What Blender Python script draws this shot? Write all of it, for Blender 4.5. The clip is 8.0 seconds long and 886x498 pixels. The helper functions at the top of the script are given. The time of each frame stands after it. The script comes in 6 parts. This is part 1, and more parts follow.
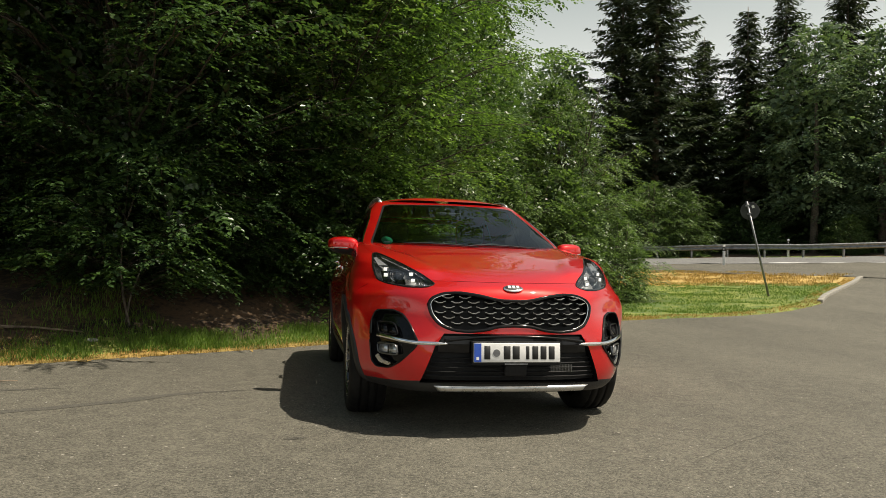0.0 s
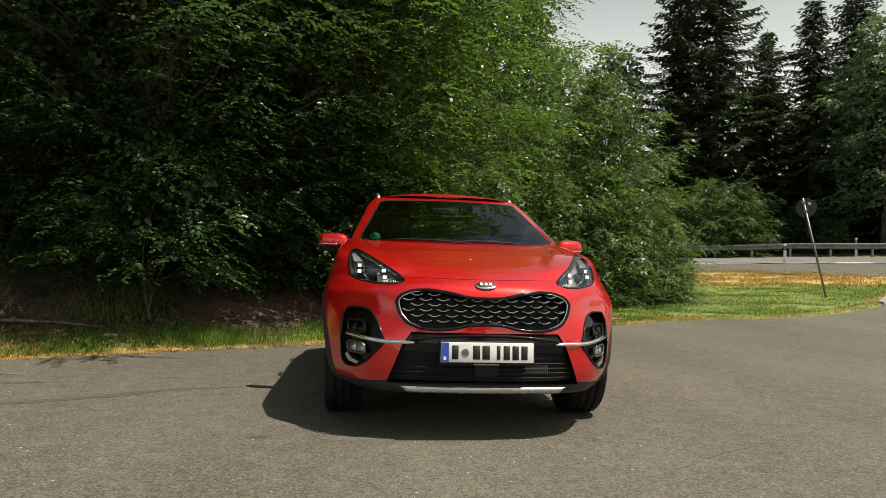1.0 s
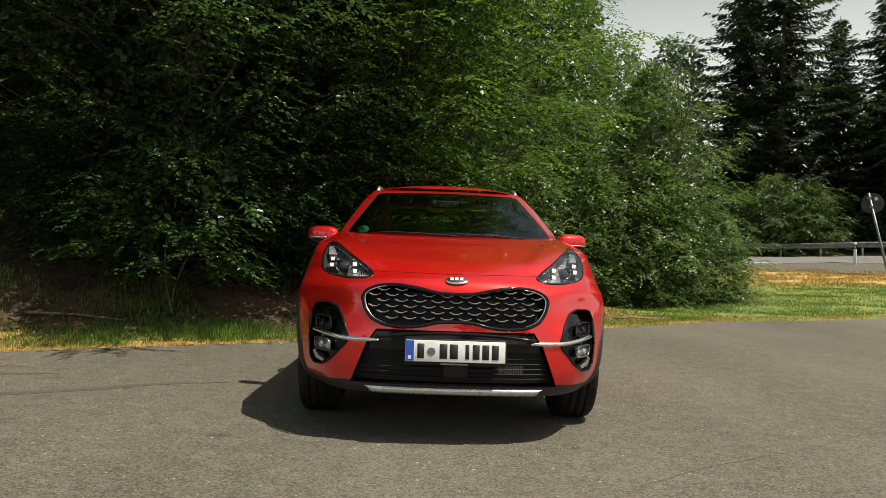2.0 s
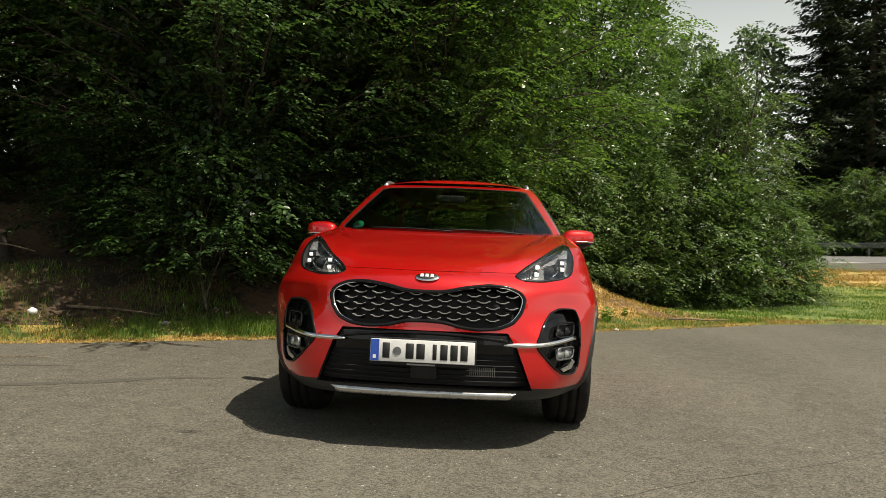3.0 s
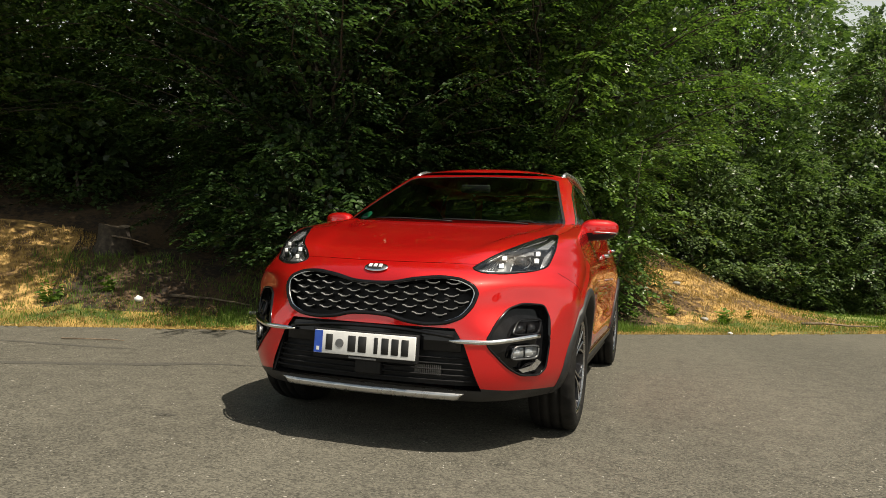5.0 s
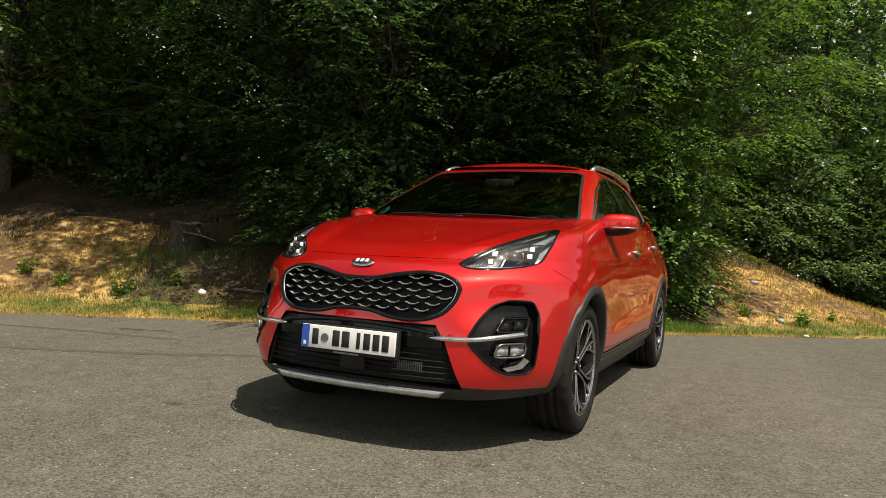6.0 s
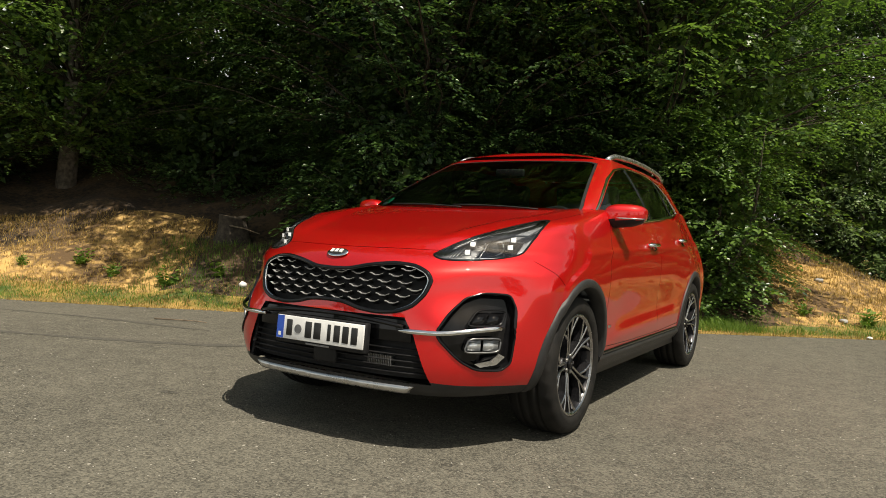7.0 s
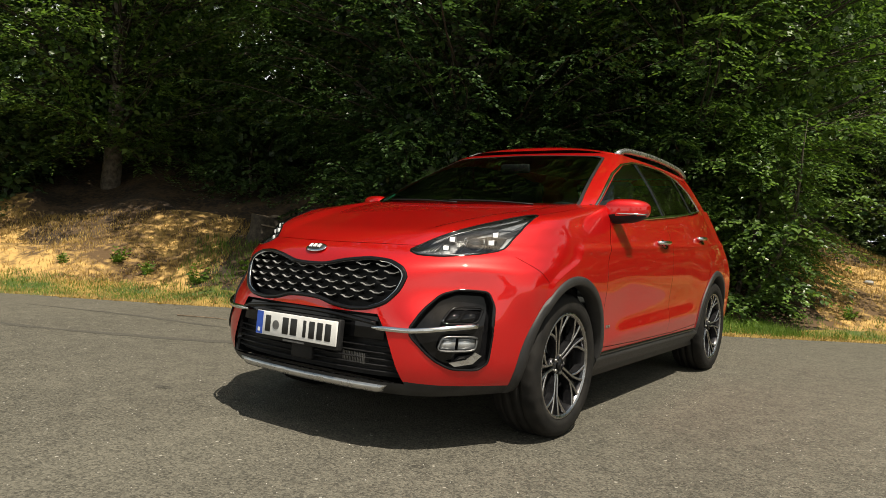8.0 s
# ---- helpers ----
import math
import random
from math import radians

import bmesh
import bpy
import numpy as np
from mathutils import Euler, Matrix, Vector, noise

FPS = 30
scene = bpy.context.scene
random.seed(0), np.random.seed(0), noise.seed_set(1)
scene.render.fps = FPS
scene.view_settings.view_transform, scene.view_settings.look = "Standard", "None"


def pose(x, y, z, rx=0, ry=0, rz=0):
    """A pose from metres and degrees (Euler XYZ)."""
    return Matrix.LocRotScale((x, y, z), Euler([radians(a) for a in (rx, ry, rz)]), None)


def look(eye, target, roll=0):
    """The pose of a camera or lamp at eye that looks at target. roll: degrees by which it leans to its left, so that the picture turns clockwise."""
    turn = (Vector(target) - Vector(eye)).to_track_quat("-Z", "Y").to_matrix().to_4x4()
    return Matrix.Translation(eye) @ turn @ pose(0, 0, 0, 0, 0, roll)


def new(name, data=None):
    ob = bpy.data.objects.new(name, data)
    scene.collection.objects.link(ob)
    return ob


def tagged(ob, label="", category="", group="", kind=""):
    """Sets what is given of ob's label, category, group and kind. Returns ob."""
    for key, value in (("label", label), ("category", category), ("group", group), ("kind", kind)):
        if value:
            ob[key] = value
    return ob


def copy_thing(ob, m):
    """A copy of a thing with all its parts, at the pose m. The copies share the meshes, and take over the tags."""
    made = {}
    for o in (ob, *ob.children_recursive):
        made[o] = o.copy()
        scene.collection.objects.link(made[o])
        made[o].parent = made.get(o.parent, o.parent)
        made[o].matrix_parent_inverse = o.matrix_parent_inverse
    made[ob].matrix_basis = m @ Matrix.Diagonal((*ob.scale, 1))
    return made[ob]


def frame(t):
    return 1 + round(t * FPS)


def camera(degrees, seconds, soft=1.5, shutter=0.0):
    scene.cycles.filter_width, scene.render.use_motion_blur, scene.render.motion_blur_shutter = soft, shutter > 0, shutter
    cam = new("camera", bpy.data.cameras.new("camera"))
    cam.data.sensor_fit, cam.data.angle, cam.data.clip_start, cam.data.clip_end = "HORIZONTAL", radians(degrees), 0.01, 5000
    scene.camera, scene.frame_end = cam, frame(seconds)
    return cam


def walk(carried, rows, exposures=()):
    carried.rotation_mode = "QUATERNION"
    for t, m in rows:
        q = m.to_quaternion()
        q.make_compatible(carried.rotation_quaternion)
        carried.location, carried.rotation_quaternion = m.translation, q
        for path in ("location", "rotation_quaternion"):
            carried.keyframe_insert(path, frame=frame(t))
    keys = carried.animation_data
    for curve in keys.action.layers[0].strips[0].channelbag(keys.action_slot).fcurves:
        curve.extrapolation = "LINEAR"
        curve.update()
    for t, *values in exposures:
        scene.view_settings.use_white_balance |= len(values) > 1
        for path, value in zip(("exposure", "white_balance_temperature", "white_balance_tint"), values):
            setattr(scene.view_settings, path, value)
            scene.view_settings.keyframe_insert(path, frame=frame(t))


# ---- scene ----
cam = camera(64.1, 8.0, soft=0.8)
PATH = [
    (0, (-1.249, -6.205, 0.961), (-0.853, -4.246, 1.025), 1.4),
    (0.5, (-0.992, -6.179, 0.956), (-0.663, -4.208, 1.022), 1.5),
    (1, (-0.716, -6.137, 0.956), (-0.484, -4.152, 1.014), 1.6),
    (1.5, (-0.461, -6.049, 0.949), (-0.313, -4.055, 1.001), 1.8),
    (3, (0.348, -5.764, 0.954), (0.197, -3.77, 0.989), 2.2),
    (3.5, (0.59, -5.677, 0.961), (0.322, -3.695, 0.991), 2.4),
    (4, (0.849, -5.564, 0.952), (0.468, -3.601, 0.976), 2.5),
    (4.5, (1.101, -5.457, 0.95), (0.615, -3.517, 0.968), 2.5),
    (6, (1.808, -5.099, 0.968), (0.956, -3.29, 0.958), 2.7),
    (6.5, (1.986, -4.949, 0.964), (1.04, -3.187, 0.943), 2.8),
    (7, (2.154, -4.772, 0.962), (1.121, -3.059, 0.931), 2.9),
    (7.5, (2.278, -4.619, 0.962), (1.185, -2.945, 0.925), 2.9),
    (8, (2.382, -4.506, 0.95), (1.226, -2.874, 0.915), 3.0),
]
STOPS, KELVIN, TINT = 0.36, 7100, 9.5
walk(cam, [(t, look(eye, target, roll)) for t, eye, target, roll in PATH], [(0, STOPS, KELVIN, TINT), (8, STOPS, KELVIN, TINT)])

# ---- light: high summer sun and a hazy sky ----
TO_SUN = Vector((0.46, -0.22, 1.0)).normalized()
SUN_STRENGTH, SKY_STRENGTH = 5.0, 0.06
sun = new("sun", bpy.data.lights.new("sun", "SUN"))
sun.data.energy, sun.data.angle, sun.data.color = SUN_STRENGTH, radians(0.6), (1.0, 0.95, 0.86)
sun.matrix_world = look((20 * TO_SUN.x, 20 * TO_SUN.y, 20 * TO_SUN.z), (0, 0, 0))
world = bpy.data.worlds.new("sky")
scene.world = world
world.use_nodes = True
wt = world.node_tree
sky = wt.nodes.new("ShaderNodeTexSky")
sky.sky_type, sky.sun_disc = "NISHITA", False
sky.sun_elevation, sky.sun_rotation = math.asin(TO_SUN.z), math.atan2(TO_SUN.x, TO_SUN.y)
sky.air_density, sky.dust_density, sky.ozone_density = 2.7, 4.0, 2.6
# thin white haze, thickest towards the horizon
sky_co = wt.nodes.new("ShaderNodeTexCoord")
sky_z = wt.nodes.new("ShaderNodeSeparateXYZ")
veil = wt.nodes.new("ShaderNodeMapRange")
veil.inputs["From Min"].default_value, veil.inputs["From Max"].default_value = 0.2, 0.46
veil.inputs["To Min"].default_value, veil.inputs["To Max"].default_value = 0.85, 0.0
hazed = wt.nodes.new("ShaderNodeMix")
hazed.data_type = "RGBA"
hazed.inputs[7].default_value = (13.2, 14.1, 14.7, 1)
wt.links.new(sky_co.outputs["Generated"], sky_z.inputs[0])
wt.links.new(sky_z.outputs[2], veil.inputs["Value"])
wt.links.new(veil.outputs[0], hazed.inputs[0])
wt.links.new(sky.outputs[0], hazed.inputs[6])
wt.links.new(hazed.outputs[2], wt.nodes["Background"].inputs[0])
wt.nodes["Background"].inputs[1].default_value = SKY_STRENGTH


# ---- materials ----
def shader(name):
    m = bpy.data.materials.new(name)
    m.use_nodes = True
    return m, m.node_tree, m.node_tree.nodes["Principled BSDF"]


def surface(name, dark, light, scale=8.0, rough=0.6, metal=0.0, bump=0.0, bump_scale=60.0, coat=0.0, patch=0.0, rough_var=0.1, spread=(0.35, 0.65), spec=0.5):
    """Two-scale mottled surface: dark to light by noise, larger patches, fine relief."""
    m, nt, p = shader(name)
    N, L = nt.nodes.new, nt.links.new
    co = N("ShaderNodeTexCoord")
    n1 = N("ShaderNodeTexNoise"); n1.inputs["Scale"].default_value, n1.inputs["Detail"].default_value = scale, 8
    n2 = N("ShaderNodeTexNoise"); n2.inputs["Scale"].default_value, n2.inputs["Detail"].default_value = scale * 0.13, 4
    mix = N("ShaderNodeMath"); mix.operation = "MULTIPLY_ADD"; mix.inputs[1].default_value = patch
    ramp = N("ShaderNodeValToRGB")
    ramp.color_ramp.elements[0].position, ramp.color_ramp.elements[1].position = spread
    ramp.color_ramp.elements[0].color, ramp.color_ramp.elements[1].color = (*dark, 1), (*light, 1)
    off = N("ShaderNodeMath"); off.operation = "SUBTRACT"; off.inputs[1].default_value = 0.5
    L(co.outputs["Object"], n1.inputs["Vector"]); L(co.outputs["Object"], n2.inputs["Vector"])
    L(n2.outputs[0], off.inputs[0]); L(off.outputs[0], mix.inputs[0]); L(n1.outputs[0], mix.inputs[2])
    L(mix.outputs[0], ramp.inputs[0]); L(ramp.outputs[0], p.inputs["Base Color"])
    rr = N("ShaderNodeMath"); rr.operation = "MULTIPLY_ADD"; rr.inputs[1].default_value, rr.inputs[2].default_value = rough_var, rough - rough_var / 2
    L(n1.outputs[0], rr.inputs[0]); L(rr.outputs[0], p.inputs["Roughness"])
    p.inputs["Metallic"].default_value = metal
    p.inputs["Specular IOR Level"].default_value = spec
    p.inputs["Coat Weight"].default_value = coat
    p.inputs["Coat Roughness"].default_value = 0.03
    if bump:
        n3 = N("ShaderNodeTexNoise"); n3.inputs["Scale"].default_value, n3.inputs["Detail"].default_value = bump_scale, 6
        b = N("ShaderNodeBump"); b.inputs["Strength"].default_value, b.inputs["Distance"].default_value = bump, 0.01
        L(co.outputs["Object"], n3.inputs["Vector"]); L(n3.outputs[0], b.inputs["Height"]); L(b.outputs[0], p.inputs["Normal"])
    return m


def leaf_material(name, dark, light, through_light=0.35, rough=0.48, gloss=0.3):
    """Leaves: colour by leaf, some light through them, waxy upper side."""
    m, nt, p = shader(name)
    N, L = nt.nodes.new, nt.links.new
    g = N("ShaderNodeNewGeometry")
    ramp = N("ShaderNodeValToRGB")
    ramp.color_ramp.elements[0].color, ramp.color_ramp.elements[1].color = (*dark, 1), (*light, 1)
    L(g.outputs["Random Per Island"], ramp.inputs[0])
    tr = N("ShaderNodeBsdfTranslucent")
    gain = N("ShaderNodeMix"); gain.data_type, gain.blend_type = "RGBA", "MULTIPLY"
    gain.inputs[0].default_value = 1.0
    gain.inputs[7].default_value = (1.3, 1.45, 0.75, 1)
    mx = N("ShaderNodeMixShader"); mx.inputs[0].default_value = through_light
    L(ramp.outputs[0], p.inputs["Base Color"]); L(ramp.outputs[0], gain.inputs[6]); L(gain.outputs[2], tr.inputs[0])
    p.inputs["Roughness"].default_value = rough
    p.inputs["Specular IOR Level"].default_value = gloss
    L(p.outputs[0], mx.inputs[1]); L(tr.outputs[0], mx.inputs[2]); L(mx.outputs[0], nt.nodes["Material Output"].inputs[0])
    return m


def sheet_glass(name, tint, ior=1.5, rough=0.0):
    """A thin pane: sees through with a tint, mirrors at grazing angles."""
    m, nt, p = shader(name)
    N, L = nt.nodes.new, nt.links.new
    t = N("ShaderNodeBsdfTransparent"); t.inputs[0].default_value = (*tint, 1)
    gl = N("ShaderNodeBsdfGlossy"); gl.inputs["Roughness"].default_value = rough
    f = N("ShaderNodeFresnel"); f.inputs[0].default_value = ior
    mx = N("ShaderNodeMixShader")
    L(f.outputs[0], mx.inputs[0]); L(t.outputs[0], mx.inputs[1]); L(gl.outputs[0], mx.inputs[2])
    L(mx.outputs[0], nt.nodes["Material Output"].inputs[0])
    return m


def glowing(name, colour, strength):
    m, nt, p = shader(name)
    p.inputs["Base Color"].default_value = (0.8, 0.8, 0.8, 1)
    p.inputs["Emission Color"].default_value = (*colour, 1)
    p.inputs["Emission Strength"].default_value = strength
    return m


def car_paint(name):
    m, nt, p = shader(name)
    N, L = nt.nodes.new, nt.links.new
    co = N("ShaderNodeTexCoord")
    fl = N("ShaderNodeTexVoronoi"); fl.inputs["Scale"].default_value = 1400
    ramp = N("ShaderNodeValToRGB")
    ramp.color_ramp.elements[0].color, ramp.color_ramp.elements[1].color = (0.54, 0.0055, 0.0065, 1), (0.71, 0.009, 0.010, 1)
    L(co.outputs["Object"], fl.inputs["Vector"]); L(fl.outputs["Color"], ramp.inputs[0]); L(ramp.outputs[0], p.inputs["Base Color"])
    p.inputs["Metallic"].default_value, p.inputs["Roughness"].default_value = 0.6, 0.38
    p.inputs["Coat IOR"].default_value = 1.66
    p.inputs["Specular IOR Level"].default_value = 0.1
    p.inputs["Coat Weight"].default_value, p.inputs["Coat Roughness"].default_value = 1.0, 0.02
    dust = N("ShaderNodeTexNoise"); dust.inputs["Scale"].default_value, dust.inputs["Detail"].default_value = 9, 8
    r2 = N("ShaderNodeMath"); r2.operation = "MULTIPLY_ADD"; r2.inputs[1].default_value, r2.inputs[2].default_value = 0.03, 0.0
    L(co.outputs["Object"], dust.inputs["Vector"]); L(dust.outputs[0], r2.inputs[0]); L(r2.outputs[0], p.inputs["Coat Roughness"])
    return m


def asphalt_material(name, dark, light):
    """Worn asphalt: pale stone chips, faint darker bands, fine relief."""
    m, nt, p = shader(name)
    N, L = nt.nodes.new, nt.links.new
    co = N("ShaderNodeTexCoord")

    def noise_node(scale, detail, stretch=None):
        n = N("ShaderNodeTexNoise")
        n.inputs["Scale"].default_value, n.inputs["Detail"].default_value = scale, detail
        if stretch:
            mp = N("ShaderNodeMapping"); mp.inputs["Rotation"].default_value[2] = radians(35); mp.inputs["Scale"].default_value = stretch
            L(co.outputs["Object"], mp.inputs[0]); L(mp.outputs[0], n.inputs["Vector"])
        else:
            L(co.outputs["Object"], n.inputs["Vector"])
        return n

    def maths(op, *args):
        n = N("ShaderNodeMath"); n.operation = op
        for k, v in enumerate(args):
            if isinstance(v, (int, float)):
                n.inputs[k].default_value = v
            else:
                L(v, n.inputs[k])
        return n.outputs[0]

    def cells(scale):
        v = N("ShaderNodeTexVoronoi"); v.inputs["Scale"].default_value = scale
        L(co.outputs["Object"], v.inputs["Vector"])
        c = N("ShaderNodeSeparateColor"); L(v.outputs["Color"], c.inputs[0])
        return v.outputs["Distance"], c.outputs[0], c.outputs[1]

    big, mid, fine = noise_node(0.6, 5, (1.0, 0.35, 1.0)), noise_node(7, 5), noise_node(160, 4)
    dist, tone, tone_b = cells(105)
    # bound stones of many greys, larger clouds and streaks over them
    grain = maths("MULTIPLY_ADD", maths("SUBTRACT", tone, 0.5), 0.62, maths("MULTIPLY_ADD", maths("SUBTRACT", fine.outputs[0], 0.5), 0.9, 0.5))
    cloud = maths("MULTIPLY_ADD", maths("SUBTRACT", big.outputs[0], 0.5), 0.55, maths("MULTIPLY", maths("SUBTRACT", mid.outputs[0], 0.5), 0.45))
    ramp = N("ShaderNodeValToRGB")
    ramp.color_ramp.elements[0].position, ramp.color_ramp.elements[1].position = 0.12, 0.88
    ramp.color_ramp.elements[0].color, ramp.color_ramp.elements[1].color = (*dark, 1), (*light, 1)
    L(maths("ADD", grain, cloud), ramp.inputs[0])
    col = ramp.outputs[0]
    # pale chips of uneven size, thinly strewn
    for scale, share in ((34, 0.972), (70, 0.955)):
        d, a, b_ = cells(scale)
        hit = maths("MULTIPLY", maths("GREATER_THAN", a, share), maths("LESS_THAN", d, maths("MULTIPLY_ADD", b_, 0.22, 0.08)))
        cm = N("ShaderNodeMix"); cm.data_type = "RGBA"; cm.inputs[7].default_value = (0.36, 0.34, 0.29, 1)
        L(maths("MULTIPLY", hit, 0.85), cm.inputs[0]); L(col, cm.inputs[6])
        col = cm.outputs[2]
    L(col, p.inputs["Base Color"])
    p.inputs["Roughness"].default_value = 0.85
    b = N("ShaderNodeBump"); b.inputs["Strength"].default_value, b.inputs["Distance"].default_value = 0.8, 0.006
    L(maths("SUBTRACT", fine.outputs[0], dist), b.inputs["Height"]); L(b.outputs[0], p.inputs["Normal"])
    return m


PAINT = car_paint("red_paint")
BLACK_GLOSS = surface("gloss_black", (0.004, 0.004, 0.0045), (0.008, 0.008, 0.009), 20, 0.07, rough_var=0.04, spec=0.32)
BLACK_PLASTIC = surface("grained_black_plastic", (0.008, 0.008, 0.009), (0.016, 0.016, 0.017), 30, 0.55, spec=0.25, bump=0.15, bump_scale=500)
DARK_GREY = surface("dark_grey_cladding", (0.016, 0.016, 0.017), (0.027, 0.027, 0.028), 14, 0.5, spec=0.4, bump=0.12, bump_scale=600)
CABIN = surface("dark_cabin_trim", (0.008, 0.008, 0.009), (0.016, 0.016, 0.017), 12, 0.7, bump=0.1)
CHROME = surface("chrome", (0.74, 0.75, 0.76), (0.82, 0.82, 0.82), 10, 0.13, metal=1.0, rough_var=0.05)
SATIN = surface("satin_silver", (0.50, 0.50, 0.50), (0.60, 0.60, 0.60), 25, 0.28, metal=0.9)
BAR_SILVER = surface("bar_silver", (0.36, 0.36, 0.37), (0.46, 0.46, 0.47), 25, 0.3, metal=0.4)
SATIN_DARK = surface("dark_satin_metal", (0.16, 0.16, 0.165), (0.24, 0.24, 0.245), 40, 0.3, metal=0.85)
SEAT = surface("dark_seat_cloth", (0.010, 0.010, 0.011), (0.022, 0.022, 0.023), 60, 0.85, bump=0.3, bump_scale=300)
LENS_CLEAR = surface("clear_lamp_lens", (0.42, 0.44, 0.46), (0.58, 0.60, 0.62), 30, 0.08, metal=0.6)
LAMP_BOWL = surface("lamp_reflector", (0.26, 0.27, 0.28), (0.46, 0.47, 0.49), 26, 0.25, metal=0.45, rough_var=0.2)
LENS_DARK = surface("projector_glass", (0.03, 0.034, 0.04), (0.06, 0.066, 0.075), 30, 0.05, metal=0.3)
RUBBER = surface("tyre_rubber", (0.008, 0.008, 0.008), (0.016, 0.015, 0.014), 18, 0.7, spec=0.2, bump=0.2, bump_scale=300)
ALLOY = surface("machined_alloy", (0.34, 0.34, 0.35), (0.46, 0.46, 0.47), 40, 0.26, metal=1.0)
ALLOY_DARK = surface("dark_alloy", (0.045, 0.045, 0.05), (0.07, 0.07, 0.076), 30, 0.2, metal=0.8)
STEEL = surface("brake_steel", (0.22, 0.21, 0.20), (0.34, 0.33, 0.32), 60, 0.4, metal=1.0)
SCREEN_GLASS = sheet_glass("windscreen_glass", (0.56, 0.62, 0.60), 1.58)
SIDE_GLASS = sheet_glass("side_glass", (0.68, 0.74, 0.71))
LENS_GLASS = sheet_glass("lens_glass", (0.90, 0.92, 0.94), 1.7)
LED = glowing("led_white", (1.0, 0.97, 0.88), 0.75)
PLATE_WHITE = surface("plate_white", (0.66, 0.66, 0.66), (0.74, 0.74, 0.73), 30, 0.45)
PLATE_BLUE = surface("plate_blue", (0.015, 0.06, 0.36), (0.02, 0.08, 0.42), 30, 0.45)
INK = surface("black_ink", (0.008, 0.008, 0.008), (0.014, 0.014, 0.014), 30, 0.5)
GREEN_STICKER = surface("green_sticker", (0.01, 0.26, 0.13), (0.02, 0.32, 0.16), 30, 0.5)
ASPHALT = asphalt_material("worn_asphalt", (0.034, 0.0320, 0.0246), (0.160, 0.149, 0.117))
ROAD_MAT = asphalt_material("road_asphalt", (0.09, 0.09, 0.09), (0.20, 0.20, 0.195))
TAR = surface("tar_seam", (0.028, 0.0270, 0.0222), (0.106, 0.100, 0.082), 110, 0.85, bump=0.5, bump_scale=90)
SOIL = surface("dry_straw_soil", (0.095, 0.056, 0.024), (0.50, 0.315, 0.108), 9.0, 0.95, bump=1.0, bump_scale=38, patch=1.1, spread=(0.36, 0.68))
# leaf litter, its brown darkened to carry the shade under the trees
LITTER_SHADE = surface("shade_dark_leaf_litter", (0.020, 0.013, 0.008), (0.092, 0.056, 0.028), 16, 0.95, bump=1.0, bump_scale=45, patch=0.9)
TURF = surface("patchy_turf", (0.060, 0.092, 0.018), (0.35, 0.225, 0.060), 2.2, 0.95, bump=0.8, bump_scale=50, patch=0.8)
GREEN_TURF = surface("green_turf", (0.065, 0.110, 0.020), (0.20, 0.22, 0.05), 2.6, 0.95, bump=0.8, bump_scale=40, patch=0.7)
STRAW_TURF = surface("straw_turf", (0.20, 0.14, 0.040), (0.50, 0.34, 0.11), 2.6, 0.95, bump=0.8, bump_scale=40, patch=0.7)
STRAW = leaf_material("straw_blades", (0.22, 0.140, 0.045), (0.56, 0.385, 0.140), 0.2, 0.7)
GRASS = leaf_material("green_blades", (0.06, 0.13, 0.018), (0.17, 0.25, 0.045), 0.35, 0.55)
# same leaf twice: shade put into the first colour, sunlight into the second
BEECH_SHADE = leaf_material("shaded_beech_leaf", (0.010, 0.025, 0.012), (0.076, 0.140, 0.041), 0.3, 0.3, 0.6)
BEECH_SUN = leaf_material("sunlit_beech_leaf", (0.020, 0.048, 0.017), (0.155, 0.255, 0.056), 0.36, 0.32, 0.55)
LIME = leaf_material("light_leaf", (0.024, 0.055, 0.018), (0.122, 0.196, 0.052), 0.36, 0.36, 0.5)
WILLOW = leaf_material("grey_green_leaf", (0.024, 0.051, 0.020), (0.155, 0.230, 0.078), 0.36, 0.38, 0.45)
WOODS = leaf_material("woodland_leaf", (0.026, 0.054, 0.022), (0.096, 0.160, 0.052), 0.3, 0.36, 0.5)
NEEDLE = leaf_material("spruce_needle", (0.018, 0.031, 0.018), (0.075, 0.098, 0.050), 0.18, 0.6, 0.2)
# woodland leaf again, paler: sun on the far trees put into the colour
FAR_LEAF = leaf_material("sun_pale_woodland_leaf", (0.052, 0.090, 0.052), (0.165, 0.230, 0.125), 0.3)
BARK = surface("grey_bark", (0.06, 0.05, 0.04), (0.17, 0.145, 0.115), 14, 0.9, bump=0.7, bump_scale=40)
PALE_BARK = surface("pale_weathered_bark", (0.16, 0.14, 0.11), (0.38, 0.34, 0.27), 12, 0.9, bump=0.7, bump_scale=35)
TWIG = surface("dark_twig", (0.03, 0.024, 0.018), (0.075, 0.06, 0.045), 20, 0.9)
ZINC = surface("galvanised_steel", (0.14, 0.145, 0.15), (0.25, 0.255, 0.26), 6, 0.45, metal=0.7)
ZINC_DARK = surface("weathered_zinc", (0.030, 0.032, 0.034), (0.055, 0.058, 0.06), 6, 0.7)
WHITE_PAINT = surface("road_white", (0.62, 0.62, 0.60), (0.78, 0.78, 0.76), 12, 0.7)
KERB = surface("kerb_concrete", (0.17, 0.16, 0.14), (0.30, 0.285, 0.25), 12, 0.9, bump=0.4)
GRIT = surface("pale_grit", (0.28, 0.265, 0.23), (0.48, 0.46, 0.42), 30, 0.85)
STONE = surface("field_stone", (0.20, 0.19, 0.18), (0.36, 0.35, 0.33), 9, 0.9, bump=0.6)
